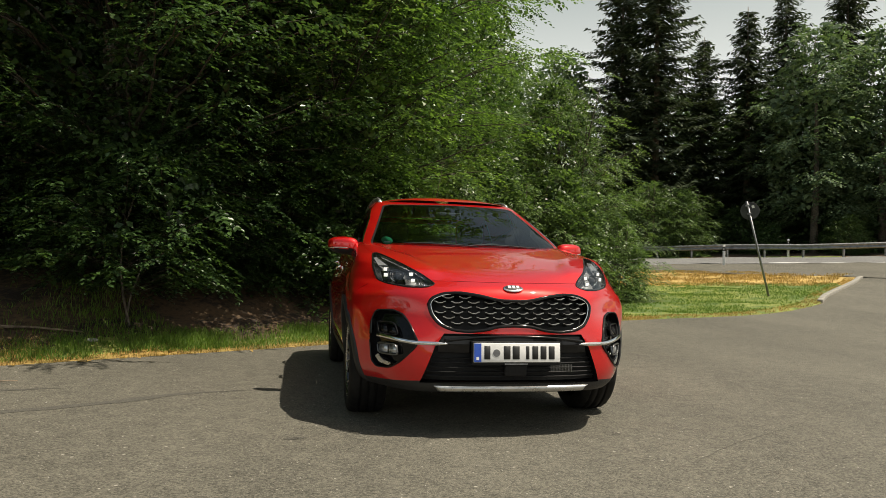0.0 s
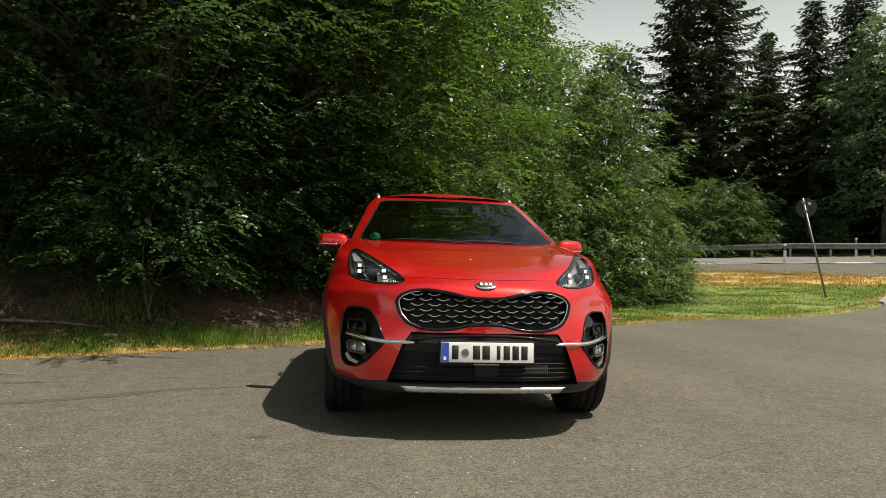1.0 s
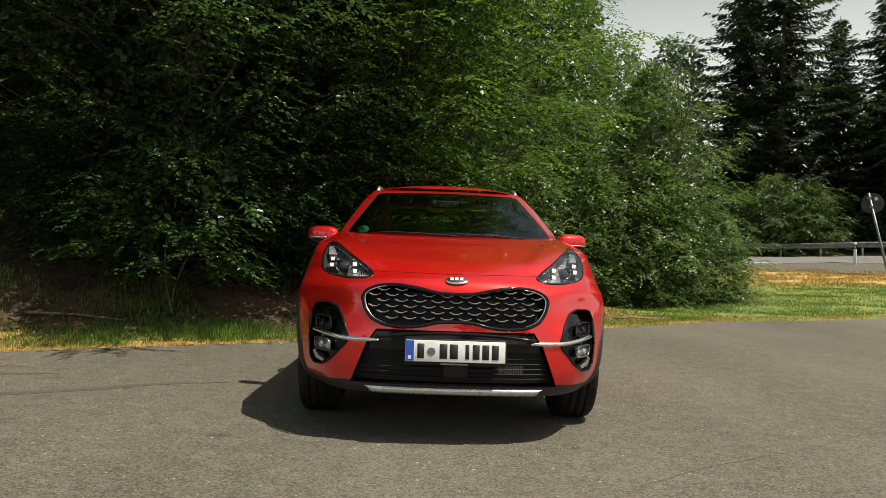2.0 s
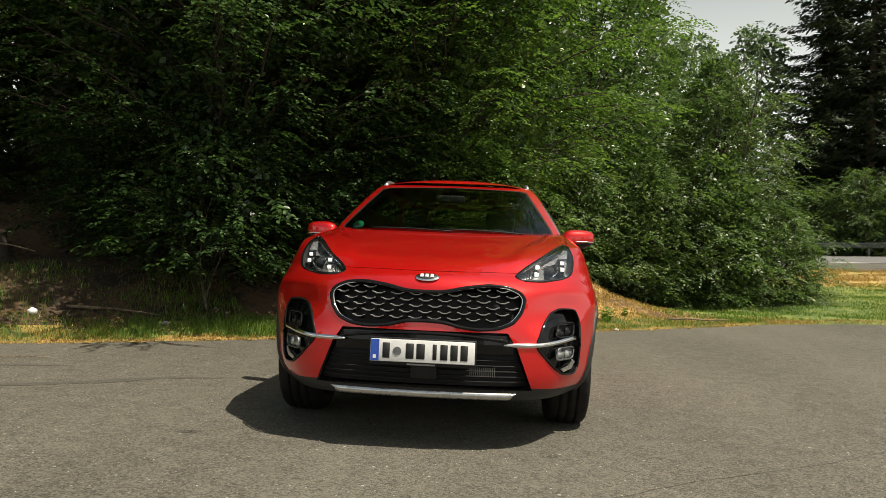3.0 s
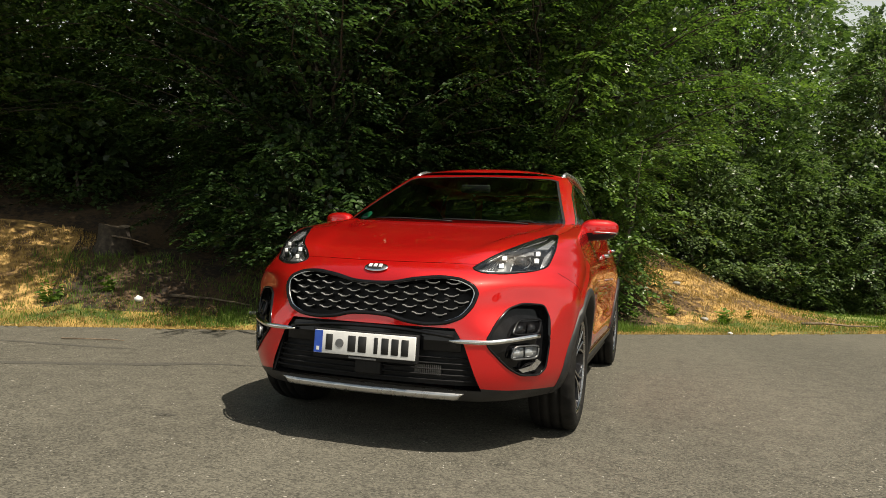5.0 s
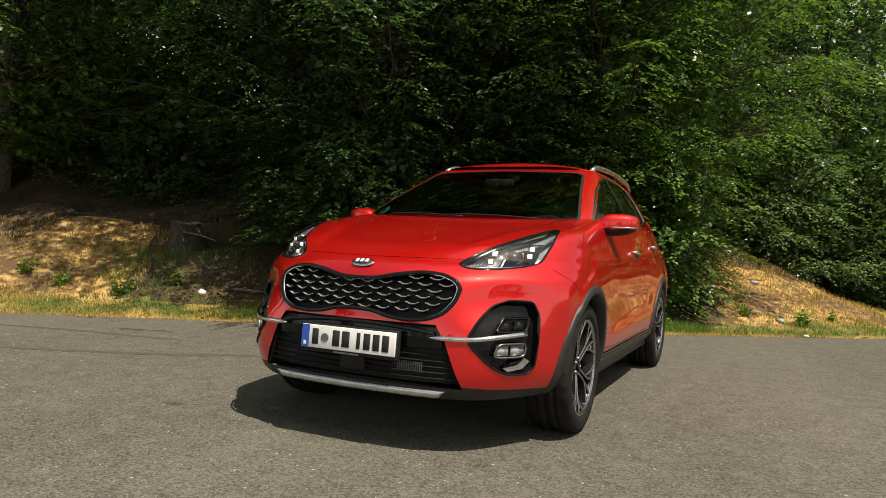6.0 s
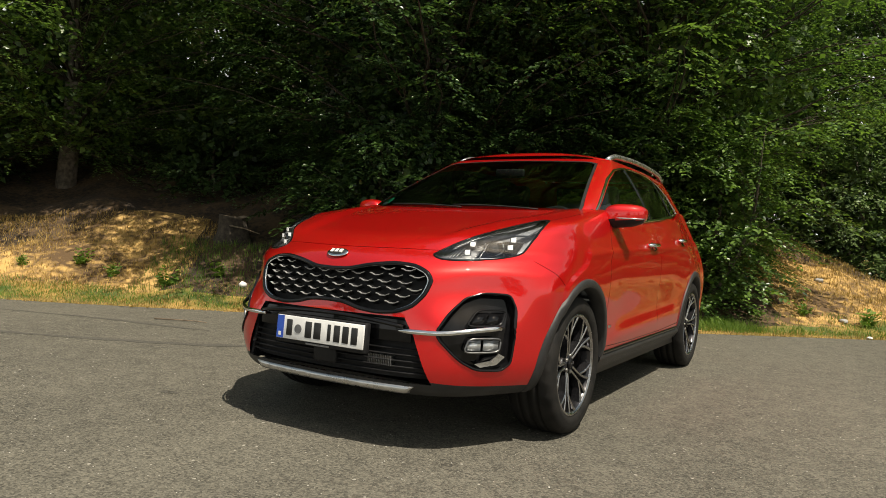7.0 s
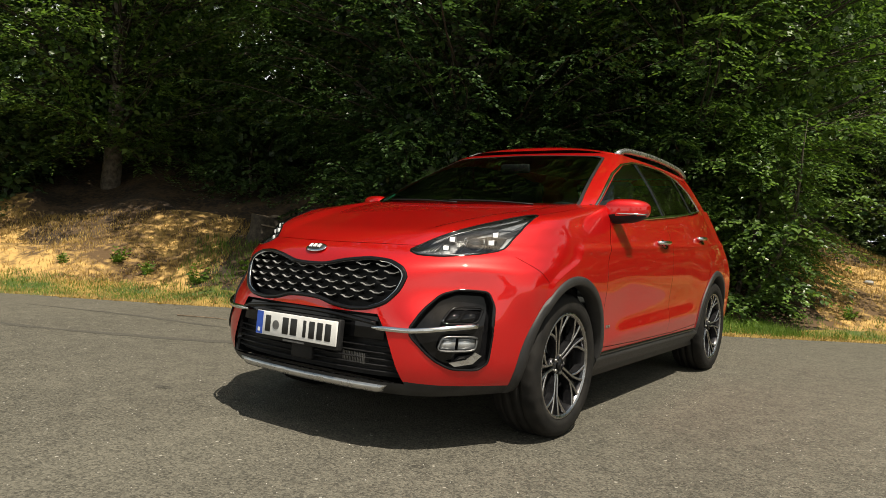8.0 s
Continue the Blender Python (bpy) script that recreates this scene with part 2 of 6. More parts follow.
WOOD = surface("weathered_wood", (0.09, 0.065, 0.045), (0.24, 0.185, 0.13), 18, 0.9, bump=0.6)


# ---- building helpers ----
def mesh_object(name, bm, material, smooth=True):
    me = bpy.data.meshes.new(name)
    bm.to_mesh(me)
    bm.free()
    for m in (material if isinstance(material, (list, tuple)) else [material]):
        me.materials.append(m)
    if smooth:
        me.polygons.foreach_set("use_smooth", [True] * len(me.polygons))
    return new(name, me)


def part(name, bm, material, parent, label="", smooth=True):
    """One mesh object under a thing or a part."""
    ob = mesh_object(name, bm, material, smooth)
    ob.parent = parent
    if label:
        tagged(ob, label)
    return ob


def array_object(name, verts, faces, material, smooth=False):
    """A mesh from numpy arrays (faces all of one size)."""
    me = bpy.data.meshes.new(name)
    k = faces.shape[1]
    me.vertices.add(len(verts))
    me.vertices.foreach_set("co", np.ascontiguousarray(verts, dtype=np.float32).ravel())
    me.loops.add(faces.size)
    me.loops.foreach_set("vertex_index", np.ascontiguousarray(faces, dtype=np.int32).ravel())
    me.polygons.add(len(faces))
    me.polygons.foreach_set("loop_start", np.arange(0, faces.size, k, dtype=np.int32))
    me.polygons.foreach_set("loop_total", np.full(len(faces), k, dtype=np.int32))
    if smooth:
        me.polygons.foreach_set("use_smooth", np.ones(len(faces), dtype=bool))
    me.update(calc_edges=True)
    me.materials.append(material)
    return new(name, me)


def thing(name, m=None):
    ob = new(name)
    ob.empty_display_size = 0.1
    if m is not None:
        ob.matrix_world = m
    return ob


def box(bm, lo, hi, m=None):
    mid = [(a + b) / 2 for a, b in zip(lo, hi)]
    mat = Matrix.Translation(mid) @ Matrix.Diagonal([b - a for a, b in zip(lo, hi)] + [1])
    return bmesh.ops.create_cube(bm, size=1, matrix=(m @ mat) if m is not None else mat)["verts"]


def rounded_box(lo, hi, r=0.01, seg=2):
    bm = bmesh.new()
    box(bm, lo, hi)
    bmesh.ops.bevel(bm, geom=bm.edges[:], offset=r, segments=seg, affect="EDGES", profile=0.5)
    return bm


def tube(bm, pts, radii, sides=8, caps=True, squash=1.0):
    """A tapered tube along pts."""
    pts = [Vector(p) for p in pts]
    rings = []
    for i, p in enumerate(pts):
        d = (pts[min(i + 1, len(pts) - 1)] - pts[max(i - 1, 0)]).normalized()
        a = d.cross(Vector((0, 0, 1)))
        a = (a if a.length > 0.05 else d.cross(Vector((0, 1, 0)))).normalized()
        b = a.cross(d)
        r = float(radii[i] if isinstance(radii, (list, tuple)) else radii)
        rings.append([bm.verts.new(p + r * (math.cos(2 * math.pi * k / sides) * a + squash * math.sin(2 * math.pi * k / sides) * b)) for k in range(sides)])
    for q, w in zip(rings, rings[1:]):
        for k in range(sides):
            bm.faces.new((q[k], q[(k + 1) % sides], w[(k + 1) % sides], w[k]))
    if caps:
        bm.faces.new(rings[0][::-1]); bm.faces.new(rings[-1])
    return rings


def grid_faces(bm, rows, close=False):
    """Faces over rows of equal-length lists of vertices."""
    out = []
    for a, b in zip(rows, rows[1:]):
        n = len(a)
        for k in range(n if close else n - 1):
            out.append(bm.faces.new((a[k], a[(k + 1) % n], b[(k + 1) % n], b[k])))
    return out


def curve(*pts):
    """A smooth function through (t, value) pairs, without overshoot."""
    xs = np.array([p[0] for p in pts], float)
    ys = np.array([p[1] for p in pts], float)
    h, d = np.diff(xs), np.diff(ys) / np.diff(xs)
    m = np.zeros(len(xs))
    m[0], m[-1] = d[0], d[-1]
    for i in range(1, len(xs) - 1):
        if d[i - 1] * d[i] > 0:
            w1, w2 = 2 * h[i] + h[i - 1], h[i] + 2 * h[i - 1]
            m[i] = (w1 + w2) / (w1 / d[i - 1] + w2 / d[i])

    def f(t):
        if t <= xs[0]:
            return float(ys[0])
        if t >= xs[-1]:
            return float(ys[-1])
        i = int(np.searchsorted(xs, t) - 1)
        s = (t - xs[i]) / h[i]
        return float((1 + 2 * s) * (1 - s) ** 2 * ys[i] + s * (1 - s) ** 2 * h[i] * m[i] + s * s * (3 - 2 * s) * ys[i + 1] + s * s * (s - 1) * h[i] * m[i + 1])
    return f


def smooth(a, b, t):
    t = min(1.0, max(0.0, (t - a) / (b - a)))
    return t * t * (3 - 2 * t)


# ---- the lie of the land ----
E0, ES, EN = Vector((0.5, 3.85)), Vector((0.82, 0.572)).normalized(), Vector((-0.572, 0.82)).normalized()


def edge_sd(x, y):
    """Distance along the asphalt's edge and away from it, towards the wood."""
    r = Vector((x, y)) - E0
    return r.dot(ES), r.dot(EN)


def from_sd(s, d):
    p = E0 + s * ES + d * EN
    return p.x, p.y


EDGE_RIGHT = curve((0, 0), (5.5, 0.12), (7.15, -0.37), (8.4, -1.05), (10.2, -1.65), (12.0, -1.78), (14.2, -1.42), (19.7, -0.85), (21.5, -0.6), (40, -0.6))


def edge_bend(s):
    return 0.0068 * s * s if s < 0 else EDGE_RIGHT(s)


def soft_up(t, k=2.0):
    return math.log1p(math.exp(max(-30, min(30, t / k)))) * k


def land(x, y):
    """Height of the ground: level where the car stands, a bank to the wood, a slow rise to the road."""
    s, d = edge_sd(x, y)
    d -= edge_bend(s)
    rise = 0.08 * (soft_up(0.8 * x + 0.6 * y - 10.5) - soft_up(-10.5))
    rise = min(rise, 2.7 + 0.02 * max(0, 0.8 * x + 0.6 * y - 43))
    if d <= 0:
        return max(0.0, rise)
    keep = 1 - smooth(2.4, 6.5, s)
    bank = 0.05 * min(d, 0.5) + 0.42 * (soft_up(d - 0.75, 0.22) - soft_up(-0.75, 0.22)) - 0.15 * soft_up(d - 6.5, 1.0) - 0.2 * soft_up(d - 26, 3.0)
    lump = 0.10 * min(d, 2.0) * (noise.noise((x * 0.7, y * 0.7, 3.1)) + 0.5 * noise.noise((x * 1.9, y * 1.9, 7.7)))
    return max(0.0, rise) * (1 - 0.7 * keep * smooth(0, 6, d)) + keep * (bank + lump) + (1 - keep) * (0.03 + 0.3 * lump)


# ---- ground, asphalt, road ----
R0, RD, RN = Vector((19.4, 25.7)), Vector((0.81, -0.586)).normalized(), Vector((0.586, 0.81)).normalized()


def road_point(a, b):
    p = R0 + a * RD + b * RN
    return p.x, p.y


def steps(lo, hi, fine_lo, fine_hi, fine, coarse):
    """Grid lines, close together between fine_lo and fine_hi, wider away from there."""
    out, t = [], fine_lo
    while t < fine_hi:
        out.append(t); t += fine
    g = coarse
    while t < hi:
        out.append(t); t += g; g *= 1.25
    out.append(hi)
    t, g = fine_lo - coarse, coarse
    while t > lo:
        out.insert(0, t); g *= 1.25; t -= g
    out.insert(0, lo)
    return out


def sheet(name, us, vs, place, material):
    bm = bmesh.new()
    rows = [[bm.verts.new(place(u, v)) for v in vs] for u in us]
    grid_faces(bm, rows)
    bmesh.ops.recalc_face_normals(bm, faces=bm.faces[:])
    if sum(f.normal.z for f in bm.faces) < 0:
        bmesh.ops.reverse_faces(bm, faces=bm.faces[:])
    return mesh_object(name, bm, material)


def ground_place(s, d):
    x, y = from_sd(s, d)
    e = edge_bend(s)
    dip = 0.07 * (1 - smooth(-0.25, 0.05, d - e))
    a, b = (Vector((x, y)) - R0).dot(RD), (Vector((x, y)) - R0).dot(RN)
    if d > e and (s > 21.5 or b > -0.1):
        dip = max(dip, 0.07 * (smooth(21.3, 21.7, s) if b < 0 else 1 - smooth(6.2, 6.8, b)))
    far = max(0.0, math.hypot(x, y) - 70)
    return x, y, land(x, y) * (1 - min(1, far / 300)) - dip


ground = sheet("ground", steps(-900, 900, -16, 24, 0.22, 0.5), steps(-900, 900, -2.5, 10, 0.14, 0.4), ground_place, [SOIL, TURF, GREEN_TURF, STRAW_TURF, LITTER_SHADE])
for f in ground.data.polygons:
    s_, d_ = edge_sd(f.center.x, f.center.y)
    patch_ = noise.noise((f.center.x * 0.5, f.center.y * 0.5, 2.0))
    off = d_ - edge_bend(s_)
    if s_ > 5.5:
        b_ = (Vector(f.center[:2]) - R0).dot(RN)
        # beyond the road the dark litter colour also stands for shade under trees
        f.material_index = 4 if b_ > 7.4 else (2 if b_ + 1.5 * patch_ < -12.3 or b_ > 6 else 3)
    elif off + 0.5 * patch_ < 0.8:
        f.material_index = 2 if off > 0.28 and -4.8 < s_ < 0.8 else 1
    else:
        # litter under the beeches, with their shade in its colour
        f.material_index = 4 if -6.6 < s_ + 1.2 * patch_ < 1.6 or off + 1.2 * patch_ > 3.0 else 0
tagged(ground, "dry straw-covered bank and patchy grass verge", "ground", kind="structure")


def lot_place(s, q):
    e = edge_bend(s) + 0.05 * noise.noise((s * 1.3, 0.0, 5.0)) + 0.02 * noise.noise((s * 6, 0.0, 5.0))
    d = e + q
    x, y = from_sd(s, d)
    s2, d2 = edge_sd(x, y)
    return x, y, max(0.0, 0.08 * (soft_up(0.8 * x + 0.6 * y - 10.5) - soft_up(-10.5))) if q > -60 else 0.0


lot = sheet("asphalt_yard", steps(-70, 24, -14, 22, 0.2, 0.6), [-40, -30, -22, -16, -12, -9, -7, -5, -4, -3, -2.2, -1.6, -1.1, -0.7, -0.4, -0.15, 0.0], lot_place, ASPHALT)
tagged(lot, "worn grey asphalt parking area with pale stone chips", "asphalt", kind="structure")


def road_place(a, b):
    x, y = road_point(a, b)
    return x, y, land(x, y) + 0.025


road = sheet("road", steps(-70, 60, -12, 16, 0.8, 1.5), [0, 0.6, 1.5, 2.5, 3.5, 4.5, 5.5, 6.2], road_place, ROAD_MAT)
tagged(road, "pale grey asphalt main road with white edge line", "road", kind="structure")


def mouth_place(s, q):
    e = edge_bend(s) - 1.0
    x0, y0 = from_sd(s, e)
    reach = -(Vector((x0, y0)) - R0).dot(RN) / EN.dot(RN)
    x, y = from_sd(s, e + q * (max(reach, 0) + 1.5))
    return x, y, land(x, y) + 0.012


mouth = sheet("junction_asphalt", [21.6 + 0.6 * i for i in range(40)], [i / 16 for i in range(17)], mouth_place, ASPHALT)
tagged(mouth, "grey asphalt where the yard meets the road", "asphalt", kind="structure")


def line_place(a, b):
    x, y = road_point(a, b)
    return x, y, land(x, y) + 0.033


line = sheet("road_line", [-60 + i for i in range(110)], [0.25, 0.42], line_place, WHITE_PAINT)
tagged(line, "white painted edge line on the road", "road marking", kind="structure")


# ---- trees ----
def leaf_shape(length, width, fold, points=6):
    if points == 6:
        v = [(0, 0, 0), (width * 0.42, length * 0.25, fold), (width * 0.5, length * 0.6, fold), (0, length, -fold * 0.6), (-width * 0.5, length * 0.6, fold), (-width * 0.42, length * 0.25, fold)]
        f = [(0, 1, 2, 3), (0, 3, 4, 5)]
    else:
        v = [(0, 0, 0), (width * 0.5, length * 0.45, fold), (0, length, 0), (-width * 0.5, length * 0.45, fold)]
        f = [(0, 1, 2, 3)]
    return np.array(v), np.array(f)


def spray(rng, length, n, leaf, width, points, spread=60, droop=0.25, flat=0.0):
    """A flat twig of alternating leaves: vertices, faces (leaves only), along +y."""
    lv, lf = leaf_shape(leaf, width, leaf * 0.12, points)
    V, F = [], []
    for i in range(n):
        t = (i + 0.6) / n
        side = 1 if i % 2 else -1
        ang = radians(-side * (spread * (1.15 - 0.75 * t) + rng.uniform(-18, 18)))
        if i == n - 1:
            ang = radians(rng.uniform(-12, 12))
        sc = rng.uniform(0.7, 1.15) * (1.05 - 0.3 * t)
        k_ = 1 - 0.5 * flat
        m = Euler((k_ * rng.uniform(-0.45, 0.25), k_ * rng.uniform(-0.5, 0.5), ang)).to_matrix()
        at = np.array((rng.uniform(-0.012, 0.012), t * length, -droop * length * t * t + rng.uniform(-0.02, 0.02)))
        V.append(sc * lv @ np.array(m).T + at)
        F.append(lf + i * len(lv))
    return np.concatenate(V), np.concatenate(F)


def place_sprays(templates, rng, where, heading, tilt, roll, scale):
    """Copies of spray templates at many places, joined into arrays."""
    VV, FF, n0 = [], [], 0
    pick = rng.integers(0, len(templates), len(where))
    for k, (tv, tf) in enumerate(templates):
        idx = np.nonzero(pick == k)[0]
        if not len(idx):
            continue
        h, t, r, s = heading[idx], tilt[idx], roll[idx], scale[idx]
        ch, sh, ct, st, cr, sr = np.cos(h), np.sin(h), np.cos(t), np.sin(t), np.cos(r), np.sin(r)
        # local y -> heading (with tilt up), x -> side (with roll)
        fy = np.stack((ch * ct, sh * ct, st), -1)
        sx = np.stack((sh, -ch, np.zeros_like(h)), -1)
        up = np.cross(sx, fy)
        ax = sx * cr[:, None] + up * sr[:, None]
        az = np.cross(ax, fy)
        M = np.stack((ax, fy, az), -1) * s[:, None, None]
        v = np.einsum("nij,vj->nvi", M, tv) + where[idx][:, None, :]
        f = tf[None] + (np.arange(len(idx)) * len(tv))[:, None, None] + n0
        VV.append(v.reshape(-1, 3)); FF.append(f.reshape(-1, tf.shape[1]))
        n0 += v.shape[0] * v.shape[1]
    return np.concatenate(VV), np.concatenate(FF)


def broadleaf(seed, height, reach, low, boughs, leaf, per, leaf_mat, trunk_r=0.16, points=6, twig=0.5, crown_shape=None, lean=(0, 0), inner=0.3, twigs=True, drop=0.35, stems=1, fill=0, fill_size=0.2, roof=0, roof_size=0.26, cluster=1, flat=0.0, cull=0.0, top_thin=0.0, roof_out=0.85, roof_from=0.55):
    """A tree with tiers of boughs: trunk, limbs and a crown of single leaves. Base at the origin."""
    rng = np.random.default_rng(seed)
    root = thing("tree")
    shape = crown_shape or (lambda t: math.sin(math.pi * min(1, 0.18 + 0.82 * t)) ** 0.6)
    bt = bmesh.new()
    tops = []
    for k in range(stems):
        ax, ay = (lean if k == 0 else (rng.uniform(-1.2, 1.2), rng.uniform(-0.8, 0.8)))
        pts = [(ax * t + 0.12 * math.sin(5 * t + seed + k), ay * t + 0.12 * math.cos(4 * t + seed), -0.3 + (height * 0.95 + 0.3) * t) for t in np.linspace(0, 1, 9)]
        tube(bt, pts, [trunk_r * (1.25 - 1.15 * t) / (1 + 0.4 * k) for t in np.linspace(0, 1, 9)], 9)
        tops.append(pts)
    part("trunk", bt, BARK, root)
    templates = [spray(rng, twig, per, leaf, leaf * 0.62, points, 60, 0.25 - 0.1 * flat, flat) for _ in range(8)]
    bl = bmesh.new()
    W, H, T, R, S = [], [], [], [], []
    ga = 2.39996
    for b in range(boughs):
        g = b // cluster
        t = ((g + 0.5) / (boughs / cluster)) ** 1.2
        z1 = low + (height - low) * t
        az = g * ga + rng.uniform(-0.5, 0.5) * (0.6 if cluster > 1 else 1)
        if cluster > 1:
            # several boughs lie close together as one leafy plate
            z1 += rng.normal(0, 0.11)
            az += (b % cluster - (cluster - 1) / 2) * 0.17
        if cull and math.cos(az) * EN.x + math.sin(az) * EN.y > 0.35 and rng.uniform() < cull:
            continue
        if top_thin and z1 > 6.0 and rng.uniform() < top_thin:
            continue
        lump = 1 + 0.36 * noise.noise((2.2 * math.cos(az) + seed, 2.2 * math.sin(az), z1 * 0.55))
        length = reach * shape(t) * lump * rng.uniform(0.72, 1.08)
        pts0 = tops[b % len(tops)]
        k = min(len(pts0) - 1, max(1, int((z1 / height * 0.8) * (len(pts0) - 1))))
        base = Vector(pts0[k])
        end = Vector((base.x * 0.7 + length * math.cos(az), base.y * 0.7 + length * math.sin(az), z1 - drop * length * (1 - t) * 0.5 + rng.uniform(-0.25, 0.25)))
        mid = base.lerp(end, 0.55) + Vector((0, 0, 0.12 * length))
        n = max(5, int(length * 4.2))
        path = []
        for i in range(n + 1):
            u = i / n
            path.append((1 - u) ** 2 * base + 2 * u * (1 - u) * mid + u * u * end + Vector((rng.uniform(-0.05, 0.05), rng.uniform(-0.05, 0.05), rng.uniform(-0.04, 0.04))) * (u > 0))
        if twigs:
            tube(bl, path[::2] + ([path[-1]] if n % 2 else []), [max(0.004, 0.022 * trunk_r / 0.16 * (1 - 0.85 * i / max(1, (n // 2)))) for i in range(len(path[::2]) + (n % 2))], 4, caps=False)
        for i in range(n + 1):
            u = i / n
            if u < inner:
                continue
            p = path[i]
            d = path[min(n, i + 1)] - path[max(0, i - 1)]
            hd = math.atan2(d.y, d.x)
            for side in ((-1, 1) if i < n else (-1, 0, 1)):
                off = rng.uniform(0.05, 0.75) * (1.25 - u) * min(1.0, length * 0.5)
                a2 = hd + side * rng.uniform(0.5, 1.1)
                if flat:
                    off *= 0.6
                W.append((p.x + off * math.cos(a2), p.y + off * math.sin(a2), p.z + rng.uniform(-0.10, 0.08) * (1 - 0.6 * flat)))
                H.append(a2 + rng.uniform(-0.3, 0.3)); T.append(rng.uniform(-0.62, 0.18) * (1 - flat) + flat * rng.normal(-0.06 - 0.2 * u, 0.13)); R.append(rng.uniform(-0.7, 0.7) * (1 - 0.65 * flat)); S.append(rng.uniform(0.75, 1.25))
    if twigs:
        part("branchwork", bl, TWIG, root)
    else:
        bl.free()
    v, f = place_sprays(templates, rng, np.array(W), np.array(H), np.array(T), np.array(R), np.array(S))
    crown = array_object("crown", v, f, leaf_mat)
    crown.parent = root
    if fill:
        # shaded clumps inside the crown
        t = rng.uniform(0.02, 0.97, fill)
        az = rng.uniform(0, 2 * math.pi, fill)
        rad = np.array([shape(q) for q in t]) * reach * np.sqrt(rng.uniform(0.02, 0.40, fill))
        zz = low + (height - low) * t - 0.12 * rad + 0.1
        at = np.stack((rad * np.cos(az), rad * np.sin(az), zz), -1)
        clumps = [spray(rng, fill_size * 1.6, 4, fill_size, fill_size * 0.7, 4) for _ in range(4)]
        if roof:
            # dense leaf layer added high, out of view, to shade what lies below
            t2 = rng.uniform(roof_from, 0.96, roof)
            a2 = rng.uniform(0, 2 * math.pi, roof)
            r2 = np.array([shape(q) for q in t2]) * reach * np.sqrt(rng.uniform(0.05, roof_out ** 2, roof))
            up = np.stack((r2 * np.cos(a2), r2 * np.sin(a2), low + (height - low) * t2), -1)
            big = [spray(rng, roof_size * 1.6, 4, roof_size, roof_size * 0.7, 4) for _ in range(4)]
            v, f = place_sprays(big, rng, up, a2, rng.uniform(-0.5, 0.4, roof), rng.uniform(-0.7, 0.7, roof), rng.uniform(0.7, 1.3, roof))
            cap = array_object("shade_roof", v, f, leaf_mat)
            cap.parent = root
        v, f = place_sprays(clumps, rng, at, az + rng.uniform(-1.2, 1.2, fill), rng.uniform(-0.9, 0.7, fill), rng.uniform(-1.2, 1.2, fill), rng.uniform(0.7, 1.3, fill))
        core = array_object("inner_crown", v, f, leaf_mat)
        core.parent = root
    return root


def spruce(seed, height, reach):
    """A tall spruce: straight trunk, drooping whorls of needle sprays, ragged outline."""
    rng = np.random.default_rng(seed)
    root = thing("spruce")
    bt = bmesh.new()
    tube(bt, [(0, 0, -0.5), (0.05, 0, height * 0.5), (0, 0, height)], [0.26, 0.15, 0.02], 8)
    part("trunk", bt, BARK, root)
    V, F, n0 = [], [], 0
    lo = height * 0.14
    z, w = lo, 0
    while z < height - 0.25:
        t = (z - lo) / (height - lo)
        tier = reach * (1 - t) ** 0.7 * (0.6 + 0.4 * smooth(0, 0.2, t)) * rng.uniform(0.66, 1.15) + 0.15
        turn = rng.uniform(0, 6.28)
        for k in range(7):
            az = turn + k * 0.898 + rng.uniform(-0.3, 0.3)
            le = tier * (1 + 0.4 * noise.noise((1.7 * math.cos(az) + seed, 1.7 * math.sin(az), z * 0.35))) * rng.uniform(0.6, 1.1)
            n = max(3, int(le / 0.19))
            sag, lift_ = rng.uniform(0.10, 0.42), rng.uniform(0.12, 0.40)
            for i in range(n):
                u = (i + 0.6) / n
                p = np.array((le * u * math.cos(az), le * u * math.sin(az), z - le * (sag * u - lift_ * u ** 3) + rng.uniform(-0.04, 0.04)))
                for side in (-1, 1, -1, 1, -1, 1, 0):
                    a2 = az + side * rng.uniform(0.3, 1.1)
                    ln, wd = rng.uniform(0.22, 0.60) * (1.2 - 0.6 * u), 0.05
                    tip = p + np.array((ln * math.cos(a2), ln * math.sin(a2), -ln * rng.uniform(0.0, 0.75)))
                    nrm = np.array((-math.sin(a2), math.cos(a2), rng.uniform(-0.6, 0.6))) * wd
                    mid_ = p * 0.45 + tip * 0.55
                    V += [p, mid_ + nrm, tip, mid_ - nrm]
                    F.append((n0, n0 + 1, n0 + 2, n0 + 3)); n0 += 4
        z += rng.uniform(0.34, 0.62) * (1 - 0.35 * t)
    crown = array_object("crown", np.array(V), np.array(F), NEEDLE)
    crown.parent = root
    return root


def stand(ob, x, y, turn=0, size=1.0, sink=0.0):
    ob.matrix_world = pose(x, y, land(x, y) - sink, 0, 0, turn) @ Matrix.Diagonal((size, size, size, 1))
    return ob


def stand_sd(ob, s, d, turn=0, size=1.0, sink=0.0):
    x, y = from_sd(s, d)
    return stand(ob, x, y, turn, size, sink)


TREES = "trees at the edge of the wood"


def beech_shape(t):
    if t < 0.7:
        return 0.52 + 0.48 * smooth(0.08, 0.40, t)
    return max(0.15, 1.0 - 0.85 * (t - 0.7) / 0.3)


def open_shape(t):
    """Bare below, wide boughs above."""
    return (0.5 + 0.5 * smooth(0.0, 0.30, t)) * min(1.0, 0.2 + 2.2 * (1 - t))


